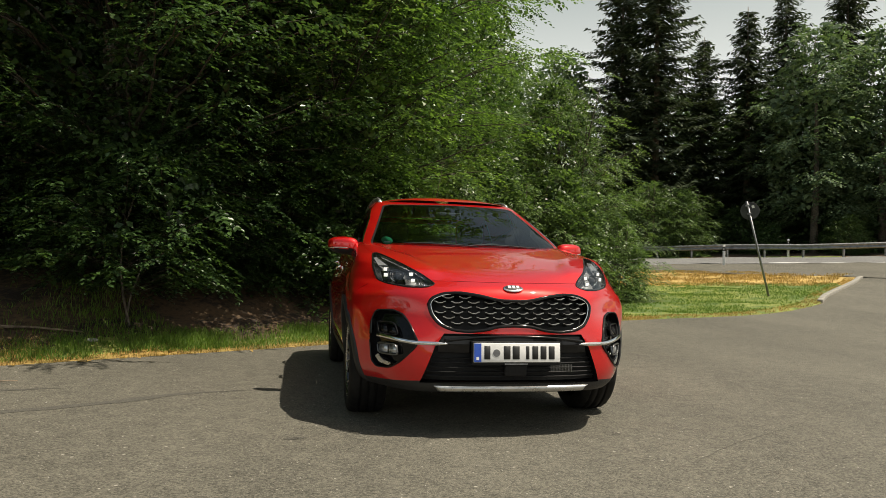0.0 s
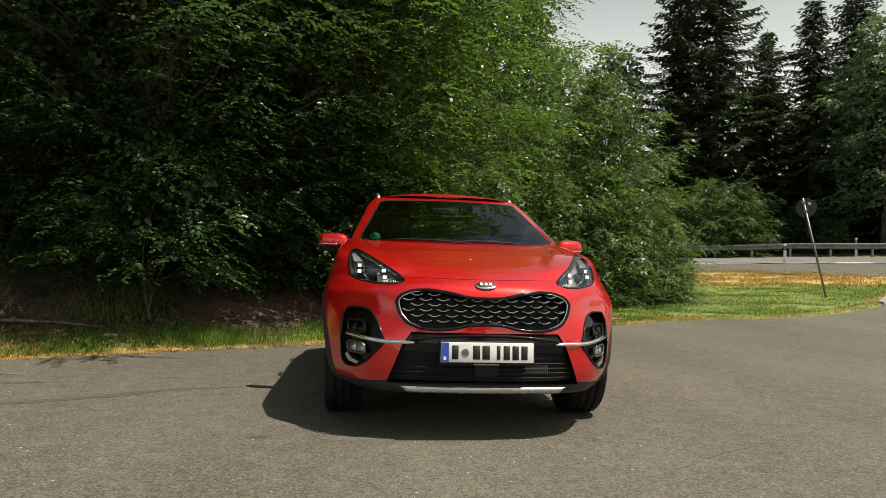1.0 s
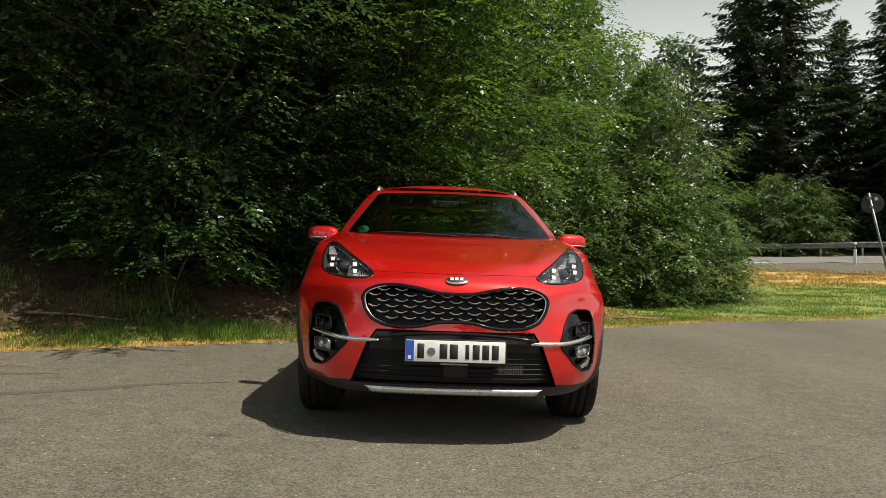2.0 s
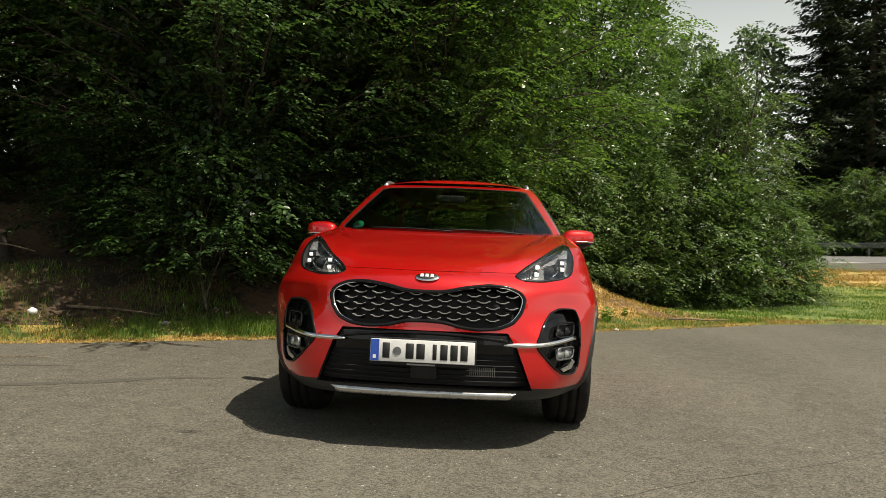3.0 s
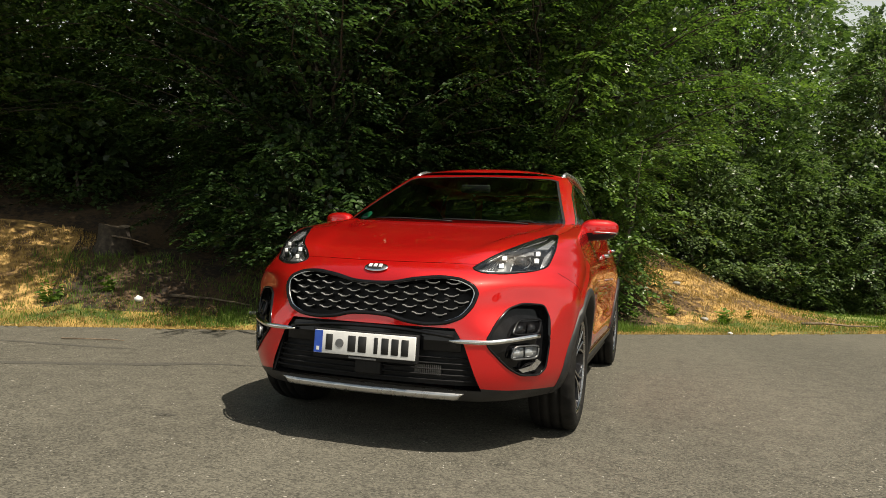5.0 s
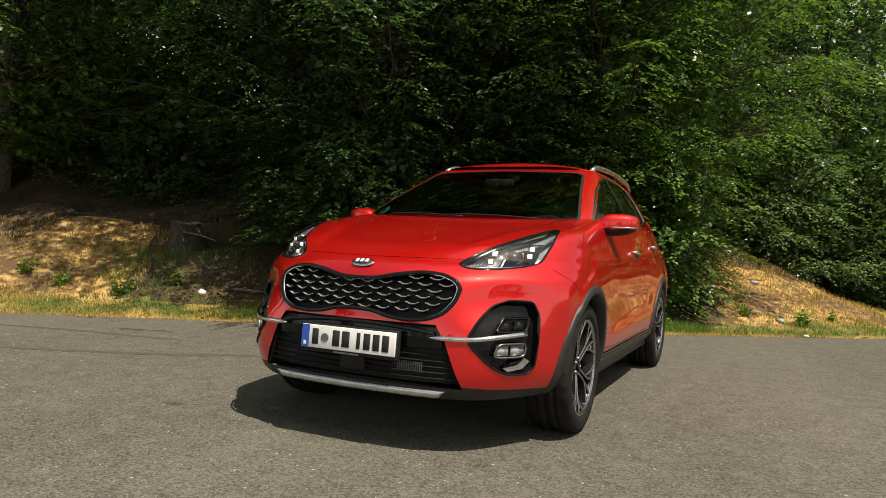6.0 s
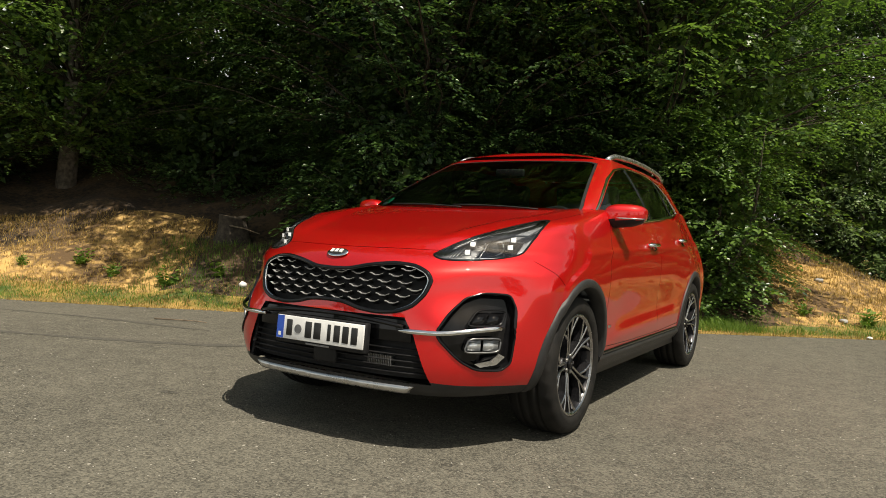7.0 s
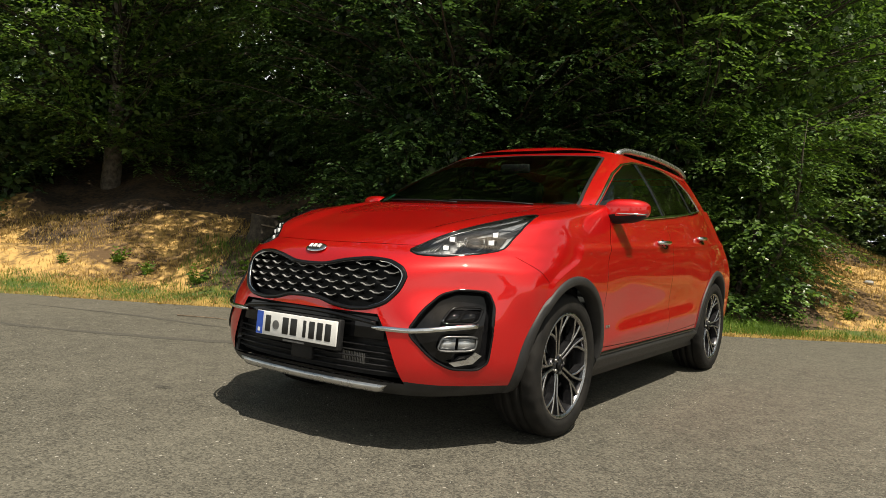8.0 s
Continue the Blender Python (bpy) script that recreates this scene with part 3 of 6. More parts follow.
# roof: unseen leaves over each beech, added to darken boughs and bank
beech_a = stand_sd(broadleaf(3, 9.6, 4.6, 0.45, 330, 0.078, 14, BEECH_SHADE, 0.2, crown_shape=beech_shape, stems=2, fill=11000, fill_size=0.12, roof=7500, roof_size=0.16, roof_out=1.05, roof_from=0.60, cluster=5, flat=0.8, cull=0.7, top_thin=0.8), -2.8, 3.1)
tagged(beech_a, "beech with leaves coloured dark for shade, low sweeping boughs over the verge", "tree", TREES)
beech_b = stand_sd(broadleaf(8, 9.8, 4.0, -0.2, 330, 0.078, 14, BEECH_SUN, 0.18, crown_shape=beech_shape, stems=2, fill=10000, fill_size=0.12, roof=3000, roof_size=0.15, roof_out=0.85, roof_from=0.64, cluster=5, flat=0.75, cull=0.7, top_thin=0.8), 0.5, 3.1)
tagged(beech_b, "dense glossy beech overhanging the dry bank", "tree", TREES)
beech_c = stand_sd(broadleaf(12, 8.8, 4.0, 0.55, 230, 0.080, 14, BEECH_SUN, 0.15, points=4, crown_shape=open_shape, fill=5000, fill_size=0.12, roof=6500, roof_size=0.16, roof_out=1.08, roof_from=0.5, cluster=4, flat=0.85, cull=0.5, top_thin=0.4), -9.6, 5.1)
tagged(beech_c, "leafy young beech with tiered boughs coloured light for sun", "tree", TREES)
low_bough = stand_sd(broadleaf(15, 2.25, 1.25, 0.85, 56, 0.078, 14, BEECH_SHADE, 0.014, twig=0.42, stems=2, fill=250, fill_size=0.12, cluster=4, flat=0.7), -3.6, 1.35, 0)
tagged(low_bough, "young beech shoot with leaves coloured dark for shade", "bush", TREES)
skirt = stand_sd(broadleaf(19, 2.7, 1.7, -0.1, 90, 0.080, 13, BEECH_SHADE, 0.05, stems=3, fill=2200, fill_size=0.12, cluster=3, flat=0.5), -0.5, 2.6, 0)
tagged(skirt, "dense beech growth coloured dark for shade, hanging over the verge", "bush", TREES)
for s_, d_, a_, k_ in ((-1.9, 3.0, 80, 1.0), (-2.5, 2.8, 150, 0.7), (-1.2, 2.7, 230, 0.7), (-4.2, 3.4, 300, 0.75)):
    stand_sd(copy_thing(skirt, Matrix()), s_, d_, a_, k_)
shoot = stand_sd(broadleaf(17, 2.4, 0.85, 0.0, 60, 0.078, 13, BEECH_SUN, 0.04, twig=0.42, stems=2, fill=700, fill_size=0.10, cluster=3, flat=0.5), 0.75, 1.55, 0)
tagged(shoot, "low leafy beech growth on the bank behind the car", "bush", TREES)
light_a = stand_sd(broadleaf(21, 11.0, 3.0, 0.8, 210, 0.085, 13, LIME, 0.13, points=4, twig=0.55, fill=4200, fill_size=0.14, cluster=4, flat=0.8, top_thin=0.4), 6.9, 6.0, 0)
tagged(light_a, "light green slender broadleaf tree in the sun", "tree", TREES)
light_b = copy_thing(light_a, Matrix())
stand_sd(light_b, 3.8, 6.9, 140, 0.92)
bush_a = stand_sd(broadleaf(25, 3.3, 1.9, 0.0, 110, 0.075, 14, WILLOW, 0.06, points=4, twig=0.42, stems=3, fill=2200, fill_size=0.12, cluster=3, flat=0.35), 4.9, 4.6, 0)
tagged(bush_a, "grey-green rounded bush on the dry bank", "bush", TREES)
for s_, d_, a_, k_ in ((6.6, 4.0, 130, 1.0), (8.3, 3.3, 250, 1.05), (10.3, 2.8, 40, 0.68), (3.2, 6.2, 200, 0.9)):
    stand_sd(copy_thing(bush_a, Matrix()), s_, d_, a_, k_)
willow = stand_sd(broadleaf(31, 6.2, 2.0, 0.1, 190, 0.075, 14, WILLOW, 0.1, points=4, stems=3, fill=2400, fill_size=0.12, cluster=3, flat=0.3), 9.4, 4.2, 0)
tagged(willow, "grey-green willow at the end of the thicket", "tree", TREES)


# ---- woods farther off ----
woods_tree = broadleaf(41, 11.0, 3.3, 1.9, 80, 0.12, 10, WOODS, 0.17, points=4, twig=0.7, twigs=False, fill=1100, fill_size=0.34, cluster=4, flat=0.8)
tagged(woods_tree, "shaded woodland tree on the slope", "tree", "trees of the wood")
stand_sd(woods_tree, -6.6, 12.6, 10)
for s_, d_, a_, k_ in ((-12.8, 8.5, 80, 1.0), (-9.2, 12.0, 200, 1.1), (-3.4, 8.2, 300, 1.0), (0.3, 7.6, 150, 1.0), (3.4, 10.5, 30, 1.05), (-16.5, 6.5, 250, 1.0), (-19.5, 11, 20, 1.1), (-3.6, 12.0, 270, 1.02),
                       (-22, 7.5, 110, 1.0), (9.8, 8.5, 60, 0.66), (12.0, 10.0, 220, 0.95), (9.0, 11.5, 20, 1.0)):
    stand_sd(copy_thing(woods_tree, Matrix()), s_, d_, a_, k_)
back_tree = broadleaf(43, 11.0, 3.4, 1.2, 48, 0.30, 6, WOODS, 0.17, points=4, twig=0.8, twigs=False, fill=500, fill_size=0.5, cluster=3, flat=0.5)
tagged(back_tree, "woodland tree deep in the wood", "tree", "trees of the wood")
stand_sd(back_tree, -5.5, 15, 190, 1.2)
for s_, d_, a_, k_ in ((-15, 14, 100, 1.2), (0, 13.5, 270, 1.2), (6.5, 13, 350, 1.0), (-27, 11, 200, 1.3), (-11.5, 17, 150, 1.3), (-2.5, 18, 60, 1.3)):
    stand_sd(copy_thing(back_tree, Matrix()), s_, d_, a_, k_)
brush = broadleaf(47, 2.2, 1.5, 0.0, 48, 0.12, 8, WOODS, 0.04, points=4, twig=0.45, twigs=False, stems=2, fill=350, fill_size=0.24)
tagged(brush, "shaded undergrowth bush on the slope", "bush", "undergrowth of the wood")
stand_sd(brush, -3.9, 4.9, 0)
for s_, d_, a_, k_ in ((-11.4, 4.4, 30, 0.9), (-6.9, 5.2, 60, 0.8), (-7.4, 6.8, 80, 0.8), (-12.6, 6.0, 200, 1.1), (-3.7, 7.4, 300, 1.2), (-9.0, 8.8, 120, 1.1), (-14.5, 4.8, 10, 1.1), (-17, 3.9, 100, 1.2), (-20, 5, 70, 1.3), (-0.8, 5.8, 240, 1.3), (-3, 6.4, 20, 1.4), (1.8, 6.2, 170, 1.2), (-11, 10.5, 60, 1.3), (-7.6, 13, 90, 1.4), (-13.5, 11.5, 140, 1.4), (-2, 10, 200, 1.5)):
    stand_sd(copy_thing(brush, Matrix()), s_, d_, a_, k_)

far_spruce = spruce(5, 19.0, 5.4)
tagged(far_spruce, "tall dark spruce in the wood beyond the road", "spruce", "spruces beyond the road")
spruce_b = spruce(6, 16.0, 4.4)
tagged(spruce_b, "dark pointed spruce in the wood beyond the road", "spruce", "spruces beyond the road")
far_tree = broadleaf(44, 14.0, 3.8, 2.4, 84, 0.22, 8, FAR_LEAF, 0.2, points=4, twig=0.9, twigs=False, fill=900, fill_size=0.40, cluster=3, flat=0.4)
tagged(far_tree, "tall leafy tree in the wood beyond the road", "tree", "trees beyond the road")


def by_road(ob, a, b, turn=0, size=1.0):
    return stand(ob, *road_point(a, b), turn, size)


by_road(far_spruce, -5.0, 12.5, 0, 1.22)
by_road(spruce_b, 0.8, 14.0, 0, 1.05)
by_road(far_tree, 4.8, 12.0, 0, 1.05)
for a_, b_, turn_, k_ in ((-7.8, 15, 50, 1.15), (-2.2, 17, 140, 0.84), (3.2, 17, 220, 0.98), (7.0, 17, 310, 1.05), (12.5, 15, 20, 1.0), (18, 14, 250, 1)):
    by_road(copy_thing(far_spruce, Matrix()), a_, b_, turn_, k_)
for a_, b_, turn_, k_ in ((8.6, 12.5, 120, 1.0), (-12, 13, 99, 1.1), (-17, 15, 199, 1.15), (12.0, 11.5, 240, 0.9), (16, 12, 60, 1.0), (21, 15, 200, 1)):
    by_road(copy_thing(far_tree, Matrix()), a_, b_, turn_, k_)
for a_, b_, turn_, k_ in ((-2.6, 21, 10, 1.1), (2, 24, 40, 1.2), (7, 23, 190, 1.1), (-9, 22, 90, 1.1), (13, 21, 20, 1.1), (-6, 27, 33, 1.3), (1, 30, 133, 1.3), (8, 29, 233, 1.3), (16, 25, 13, 1.3), (24, 17, 313, 1.2), (4.5, 20, 120, 1.1)):
    by_road(copy_thing(back_tree, Matrix()), a_, b_, turn_, k_)

for a_, b_, turn_, k_ in ((-4.6, 8.8, 20, 1.45), (-2.9, 9.0, 150, 1.3), (-7.2, 9.2, 80, 1.25), (6.5, 9.4, 250, 0.7)):
    by_road(copy_thing(bush_a, Matrix()), a_, b_, turn_, k_)
for a_, b_, turn_, k_ in ((6.0, 13.5, 60, 1.5), (7.2, 16.0, 160, 1.8), (5.2, 16.5, 290, 1.7)):
    by_road(copy_thing(brush, Matrix()), a_, b_, turn_, k_)
for i in range(13):
    by_road(copy_thing(brush, Matrix()), -14 + 3.0 * i + 0.8 * math.sin(2.0 * i), 20.5 + 1.4 * math.sin(3.1 * i), 61 * i, 2.1 + 0.4 * math.sin(1.3 * i))
for i in range(16):
    by_road(copy_thing(brush, Matrix()), -13 + 2.6 * i + 0.7 * math.sin(3.0 * i), 10.0 + 1.6 * math.sin(2.2 * i) + (i % 3) * 2.2, 47 * i, 1.1 + 0.3 * math.sin(1.7 * i))

# ---- the wood that closes the place behind the yard ----
for i in range(10):
    ang = radians(155 + 20 * i)
    stand(copy_thing(back_tree, Matrix()), 62 * math.cos(ang) + 2, 62 * math.sin(ang), 40 * i, 1.5 if i % 2 else 1.25)


# ---- the car: body surface ----
# x across, y lengthwise (nose at -y), z up, standing at the origin
NOSE = curve((0.17, -1.99), (0.23, -2.14), (0.30, -2.222), (0.40, -2.240), (0.55, -2.232), (0.70, -2.222), (0.80, -2.20), (0.86, -2.168), (0.90, -2.10), (0.94, -2.01), (0.99, -1.87), (1.06, -1.58), (1.125, -1.27), (1.155, -1.10), (1.175, -0.96))
NOSE_A = curve((0.17, 0.33), (0.70, 0.27), (0.80, 0.32), (0.86, 0.43), (0.90, 0.44), (0.94, 0.22), (0.98, -0.04), (1.03, -0.10), (1.07, -0.08), (1.10, 0.0), (1.175, 0.12))
NOSE_B = curve((0.17, 0.17), (0.70, 0.17), (0.85, 0.05), (0.90, 0.02), (0.94, 0.24), (0.98, 0.50), (1.03, 0.34), (1.07, 0.14), (1.175, 0.06))
NOSE_C = curve((0.17, 0.55), (0.60, 0.60), (0.85, 0.48), (0.95, 0.38), (1.06, 0.30), (1.175, 0.28))
TAIL = curve((0.17, 2.02), (0.30, 2.18), (0.45, 2.235), (0.75, 2.225), (0.95, 2.18), (1.15, 2.08), (1.35, 1.96))
WIDTH = curve((0.17, 0.76), (0.24, 0.825), (0.32, 0.88), (0.42, 0.908), (0.60, 0.922), (0.76, 0.928), (0.88, 0.921), (0.96, 0.905), (1.01, 0.888), (1.06, 0.868), (1.12, 0.848), (1.175, 0.825), (1.35, 0.745))
BELT = curve((-1.3, 1.175), (-0.95, 1.16), (-0.75, 1.115), (-0.3, 1.115), (0.5, 1.165), (1.1, 1.215), (1.5, 1.26), (2.1, 1.30))
WHEEL_Y, WHEEL_R, HUB_Z = 1.335, 0.352, 0.35


BUMPER = curve((-0.25, 0.016), (0, 0), (0.25, 0.016), (0.41, 0.046), (0.50, 0.085), (0.587, 0.150), (0.68, 0.240), (0.767, 0.325), (0.84, 0.400), (0.885, 0.455), (0.912, 0.51), (0.925, 0.60))
BUMPER_LOW = curve((-0.25, 0.010), (0, 0), (0.25, 0.010), (0.41, 0.027), (0.50, 0.046), (0.587, 0.076), (0.68, 0.140), (0.767, 0.250), (0.81, 0.325), (0.85, 0.400), (0.885, 0.47), (0.912, 0.53), (0.925, 0.60))


def nose_y(x, z):
    w = WIDTH(z)
    q = min(1.0, abs(x) / w)
    round_nose = NOSE_A(z) * x * x + NOSE_B(z) * x ** 4 + NOSE_C(z) * (1 - (1 - q ** 4) ** 0.25)
    k = smooth(0.74, 0.90, z)
    up = smooth(0.54, 0.74, z)
    face = BUMPER(q * 0.925) * up + BUMPER_LOW(q * 0.925) * (1 - up)
    return NOSE(z) + (round_nose * k if k > 0 else 0.0) + (face * (1 - k) if k < 1 else 0.0)


def side_x(y, z):
    """Half-width of the flank, with its flares, hollow doors and shoulder line."""
    w = WIDTH(z)
    hollow = 0.014 * math.exp(-((z - 0.60) / 0.17) ** 2) * smooth(-1.0, -0.55, y) * (1 - smooth(0.55, 1.0, y))
    flare = sum(0.016 * math.exp(-((y - c) / 0.42) ** 2) * smooth(0.45, 0.72, z) * (1 - smooth(0.78, 0.98, z)) for c in (-WHEEL_Y, WHEEL_Y))
    tail = 0.085 * smooth(0.5, 2.3, y) ** 1.3 * (0.6 + 0.8 * smooth(0.6, 1.2, z))
    ledge = 0.012 * math.exp(-((z - (0.47 + 0.03 * y)) / 0.055) ** 2) * smooth(-0.95, -0.6, y) * (1 - smooth(0.6, 0.95, y))
    shoulder = 0.008 * math.exp(-((z - (0.955 + 0.03 * y)) / 0.02) ** 2)
    return w - hollow + ledge + flare - tail + shoulder


def shell(n_front, n_side, n_rear, rows, front, side, rear, low, high, width, nominal):
    """Half outlines at rising heights, mirrored: vertices by row and signed column."""
    bm = bmesh.new()
    grid = []
    for r in range(rows + 1):
        half = []
        for c in range(n_front + n_side + n_rear + 1):
            t = r / rows
            if c <= n_front:
                z = low + (high(None) - low) * t
                ph = math.pi / 2 * c / n_front
                x = width(z) * math.sin(ph) ** 0.5
                half.append((x, front(x, z), z))
            else:
                ys, ye = front(width(nominal), nominal), rear(width(nominal), nominal)
                k = c - n_front
                q = min(1.0, k / n_side)
                z = low + (high(ys + (ye - ys) * q) - low) * t
                ys, ye = front(width(z), z), rear(width(z), z)
                if k <= n_side:
                    y = ys + (ye - ys) * q
                    half.append((side(y, z), y, z))
                else:
                    ph = math.pi / 2 * (1 - (k - n_side) / n_rear)
                    x = side(ye, z) * math.sin(ph) ** 0.5 if ph > 1e-6 else 0.0
                    half.append((x, rear(x * width(z) / side(ye, z), z), z))
        ring = [bm.verts.new(p) for p in half] + [bm.verts.new((-p[0], p[1], p[2])) for p in half[-2:0:-1]]
        grid.append(ring)
    grid_faces(bm, grid, close=True)
    bmesh.ops.recalc_face_normals(bm, faces=bm.faces[:])
    return bm


def tail_y(x, z):
    w = WIDTH(z)
    q = min(1.0, abs(x) / w)
    return TAIL(z) - 0.12 * x * x - 0.42 * (1 - (1 - q ** 4) ** 0.25)


def inside(poly, a, b):
    hit = False
    for (x1, y1), (x2, y2) in zip(poly, poly[1:] + poly[:1]):
        if (y1 > b) != (y2 > b) and a < (x2 - x1) * (b - y1) / (y2 - y1) + x1:
            hit = not hit
    return hit


def cut(bm, poly, ax, where):
    """Cuts the surface along a polygon seen along one axis; returns the faces inside it. where(centre) limits the region."""
    i, j = ax
    los, his = [min(p[k] for p in poly) - 1e-3 for k in (0, 1)], [max(p[k] for p in poly) + 1e-3 for k in (0, 1)]

    def touches(f, lo, hi):
        a = [v.co[i] for v in f.verts]
        if max(a) < lo[0] or min(a) > hi[0]:
            return False
        b = [v.co[j] for v in f.verts]
        return max(b) >= lo[1] and min(b) <= hi[1]

    near = {f for f in bm.faces if touches(f, los, his) and where(f.calc_center_median())}
    for (x1, y1), (x2, y2) in zip(poly, poly[1:] + poly[:1]):
        no = [0.0, 0.0, 0.0]
        no[i], no[j] = y2 - y1, x1 - x2
        if abs(no[i]) + abs(no[j]) < 1e-7:
            continue
        co = [0.0, 0.0, 0.0]
        co[i], co[j] = x1, y1
        lo, hi = (min(x1, x2) - 1e-4, min(y1, y2) - 1e-4), (max(x1, x2) + 1e-4, max(y1, y2) + 1e-4)
        faces = [f for f in near if touches(f, lo, hi)]
        geom = set(faces)
        for f in faces:
            geom.update(f.edges); geom.update(f.verts)
        got = bmesh.ops.bisect_plane(bm, geom=list(geom), dist=1e-5, plane_co=co, plane_no=Vector(no).normalized())["geom"]
        near = {f for f in near if f.is_valid} | {f for f in got if isinstance(f, bmesh.types.BMFace)}
    out = []
    for f in near:
        c = f.calc_center_median()
        if where(c) and inside(poly, c[i], c[j]):
            out.append(f)
    return out


def lift(bm, faces):
    """Takes faces out of bm into a mesh of their own."""
    faces = set(faces)
    nb = bmesh.new()
    made = {}
    for f in faces:
        vs = []
        for v in f.verts:
            if v not in made:
                made[v] = nb.verts.new(v.co)
            vs.append(made[v])
        nb.faces.new(vs)
    bmesh.ops.delete(bm, geom=list(faces), context="FACES")
    return nb


def push(bm, depth):
    """Moves a surface along its normals (inwards: minus)."""
    bm.normal_update()
    moved = [(v, v.co + depth * v.normal) for v in bm.verts]
    for v, c in moved:
        v.co = c
    return bm


def thick(bm, depth):
    """Gives a sheet a thickness inwards."""
    bm.normal_update()
    bmesh.ops.solidify(bm, geom=bm.faces[:], thickness=depth)
    return bm


def mirror_poly(poly):
    return [(-a, b) for a, b in reversed(poly)]


def seam(points, width=0.006):
    """A thin closed strip along an open line."""
    left, right = [], []
    for k, p in enumerate(points):
        a, b = points[max(0, k - 1)], points[min(len(points) - 1, k + 1)]
        d = Vector((b[0] - a[0], b[1] - a[1])).normalized() * width / 2
        left.append((p[0] - d.y, p[1] + d.x)); right.append((p[0] + d.y, p[1] - d.x))
    return left + right[::-1]


def rounded(poly, n=3, r=0.25):
    """Softens the corners of a polygon."""
    out = []
    m = len(poly)
    for k in range(m):
        p0, p1, p2 = Vector(poly[k - 1]), Vector(poly[k]), Vector(poly[(k + 1) % m])
        a, b = p1.lerp(p0, r), p1.lerp(p2, r)
        for i in range(n + 1):
            t = i / n
            q = (1 - t) ** 2 * a + 2 * t * (1 - t) * p1 + t * t * b
            out.append((q.x, q.y))
    return out


car = thing("car")
tagged(car, "glossy red compact SUV parked on the asphalt, headlights lit", "car")

body = shell(44, 120, 20, 66, nose_y, side_x, tail_y, 0.262, lambda y: 1.175 if y is None else BELT(y), WIDTH, 0.9)
front_zone = lambda c: c.y < -1.40
left_zone, right_zone = (lambda c: c.x > 0.3), (lambda c: c.x < -0.3)

# wheel openings
for wy in (-WHEEL_Y, WHEEL_Y):
    ring = [(wy + 0.395 * math.cos(a), HUB_Z + 0.01 + 0.395 * math.sin(a)) for a in np.linspace(0, 2 * math.pi, 40, endpoint=False)]
    for zone in (left_zone, right_zone):
        bmesh.ops.delete(body, geom=cut(body, ring, (1, 2), zone), context="FACES")

# grille, lower intake, lamps
GRILLE = [(0, 0.80), (0.10, 0.803), (0.20, 0.828), (0.32, 0.845), (0.42, 0.838), (0.485, 0.81), (0.509, 0.775), (0.492, 0.71), (0.45, 0.655), (0.38, 0.625), (0.28, 0.615), (0.18, 0.625), (0.10, 0.648), (0, 0.652)]
GRILLE = rounded(GRILLE + [(-a, b) for a, b in GRILLE[-2:0:-1]], 2, 0.3)
INTAKE = [(-0.42, 0.605), (0.42, 0.605), (0.47, 0.53), (0.552, 0.318), (-0.552, 0.318), (-0.47, 0.53)]
FOG = rounded([(0.562, 0.54), (0.602, 0.645), (0.636, 0.702), (0.69, 0.726), (0.780, 0.720), (0.808, 0.66), (0.815, 0.55), (0.804, 0.42), (0.776, 0.386), (0.712, 0.392), (0.660, 0.432)])
LAMP = rounded([(0.445, 0.886), (0.50, 0.934), (0.60, 0.997), (0.68, 1.048), (0.740, 1.080), (0.774, 1.074), (0.790, 0.995), (0.772, 0.904), (0.71, 0.880), (0.60, 0.864), (0.50, 0.866)], 2, 0.3)
lamp_zone = lambda c: c.y < -1.3
grille_bm = lift(body, cut(body, GRILLE, (0, 2), front_zone))
intake_bm = lift(body, cut(body, INTAKE, (0, 2), front_zone))
fog_bms = [lift(body, cut(body, q, (0, 2), front_zone)) for q in (FOG, mirror_poly(FOG))]
lamp_bms = [lift(body, cut(body, q, (0, 2), lamp_zone)) for q in (LAMP, mirror_poly(LAMP))]
lip_bm = lift(body, cut(body, [(-1.2, 0.1), (1.2, 0.1), (1.2, 0.300), (0.85, 0.303), (0.56, 0.330), (-0.56, 0.330), (-0.85, 0.303), (-1.2, 0.300)], (0, 2), lambda c: True))


def gap(poly, ax, zone):
    """A dark joint between panels."""
    faces = cut(body, poly, ax, zone)
    if faces:
        part("panel_gap", push(lift(body, faces), -0.004), BLACK_PLASTIC, car)


# joints: bonnet to bumper, bumper to wing, doors
gap(seam([(-0.46, 0.905), (-0.30, 0.905), (-0.15, 0.903), (0, 0.902), (0.15, 0.903), (0.30, 0.905), (0.46, 0.905)], 0.002), (0, 2), lambda c: c.y < -1.7)
for zone in (left_zone, right_zone):
    gap(seam([(-1.74, 0.875), (-1.66, 0.815), (-1.60, 0.765)], 0.003), (1, 2), zone)
    gap(seam([(-0.93, 0.40), (-0.95, 0.62), (-0.92, 0.86), (-0.83, 1.00), (-0.75, 1.10)], 0.004), (1, 2), zone)
    gap(seam([(0.20, 0.38), (0.20, 0.80), (0.235, 1.14)], 0.004), (1, 2), zone)
    gap(seam([(0.86, 0.40), (0.96, 0.62), (1.16, 0.86), (1.20, 1.00), (1.20, 1.21)], 0.004), (1, 2), zone)
    gap(seam([(-0.93, 0.40), (-0.4, 0.388), (0.3, 0.385), (0.86, 0.40)], 0.004), (1, 2), zone)

WING_LINE = curve((-1.6, 0.735), (-1.5, 0.752), (-1.25, 0.785), (-0.9, 0.80))
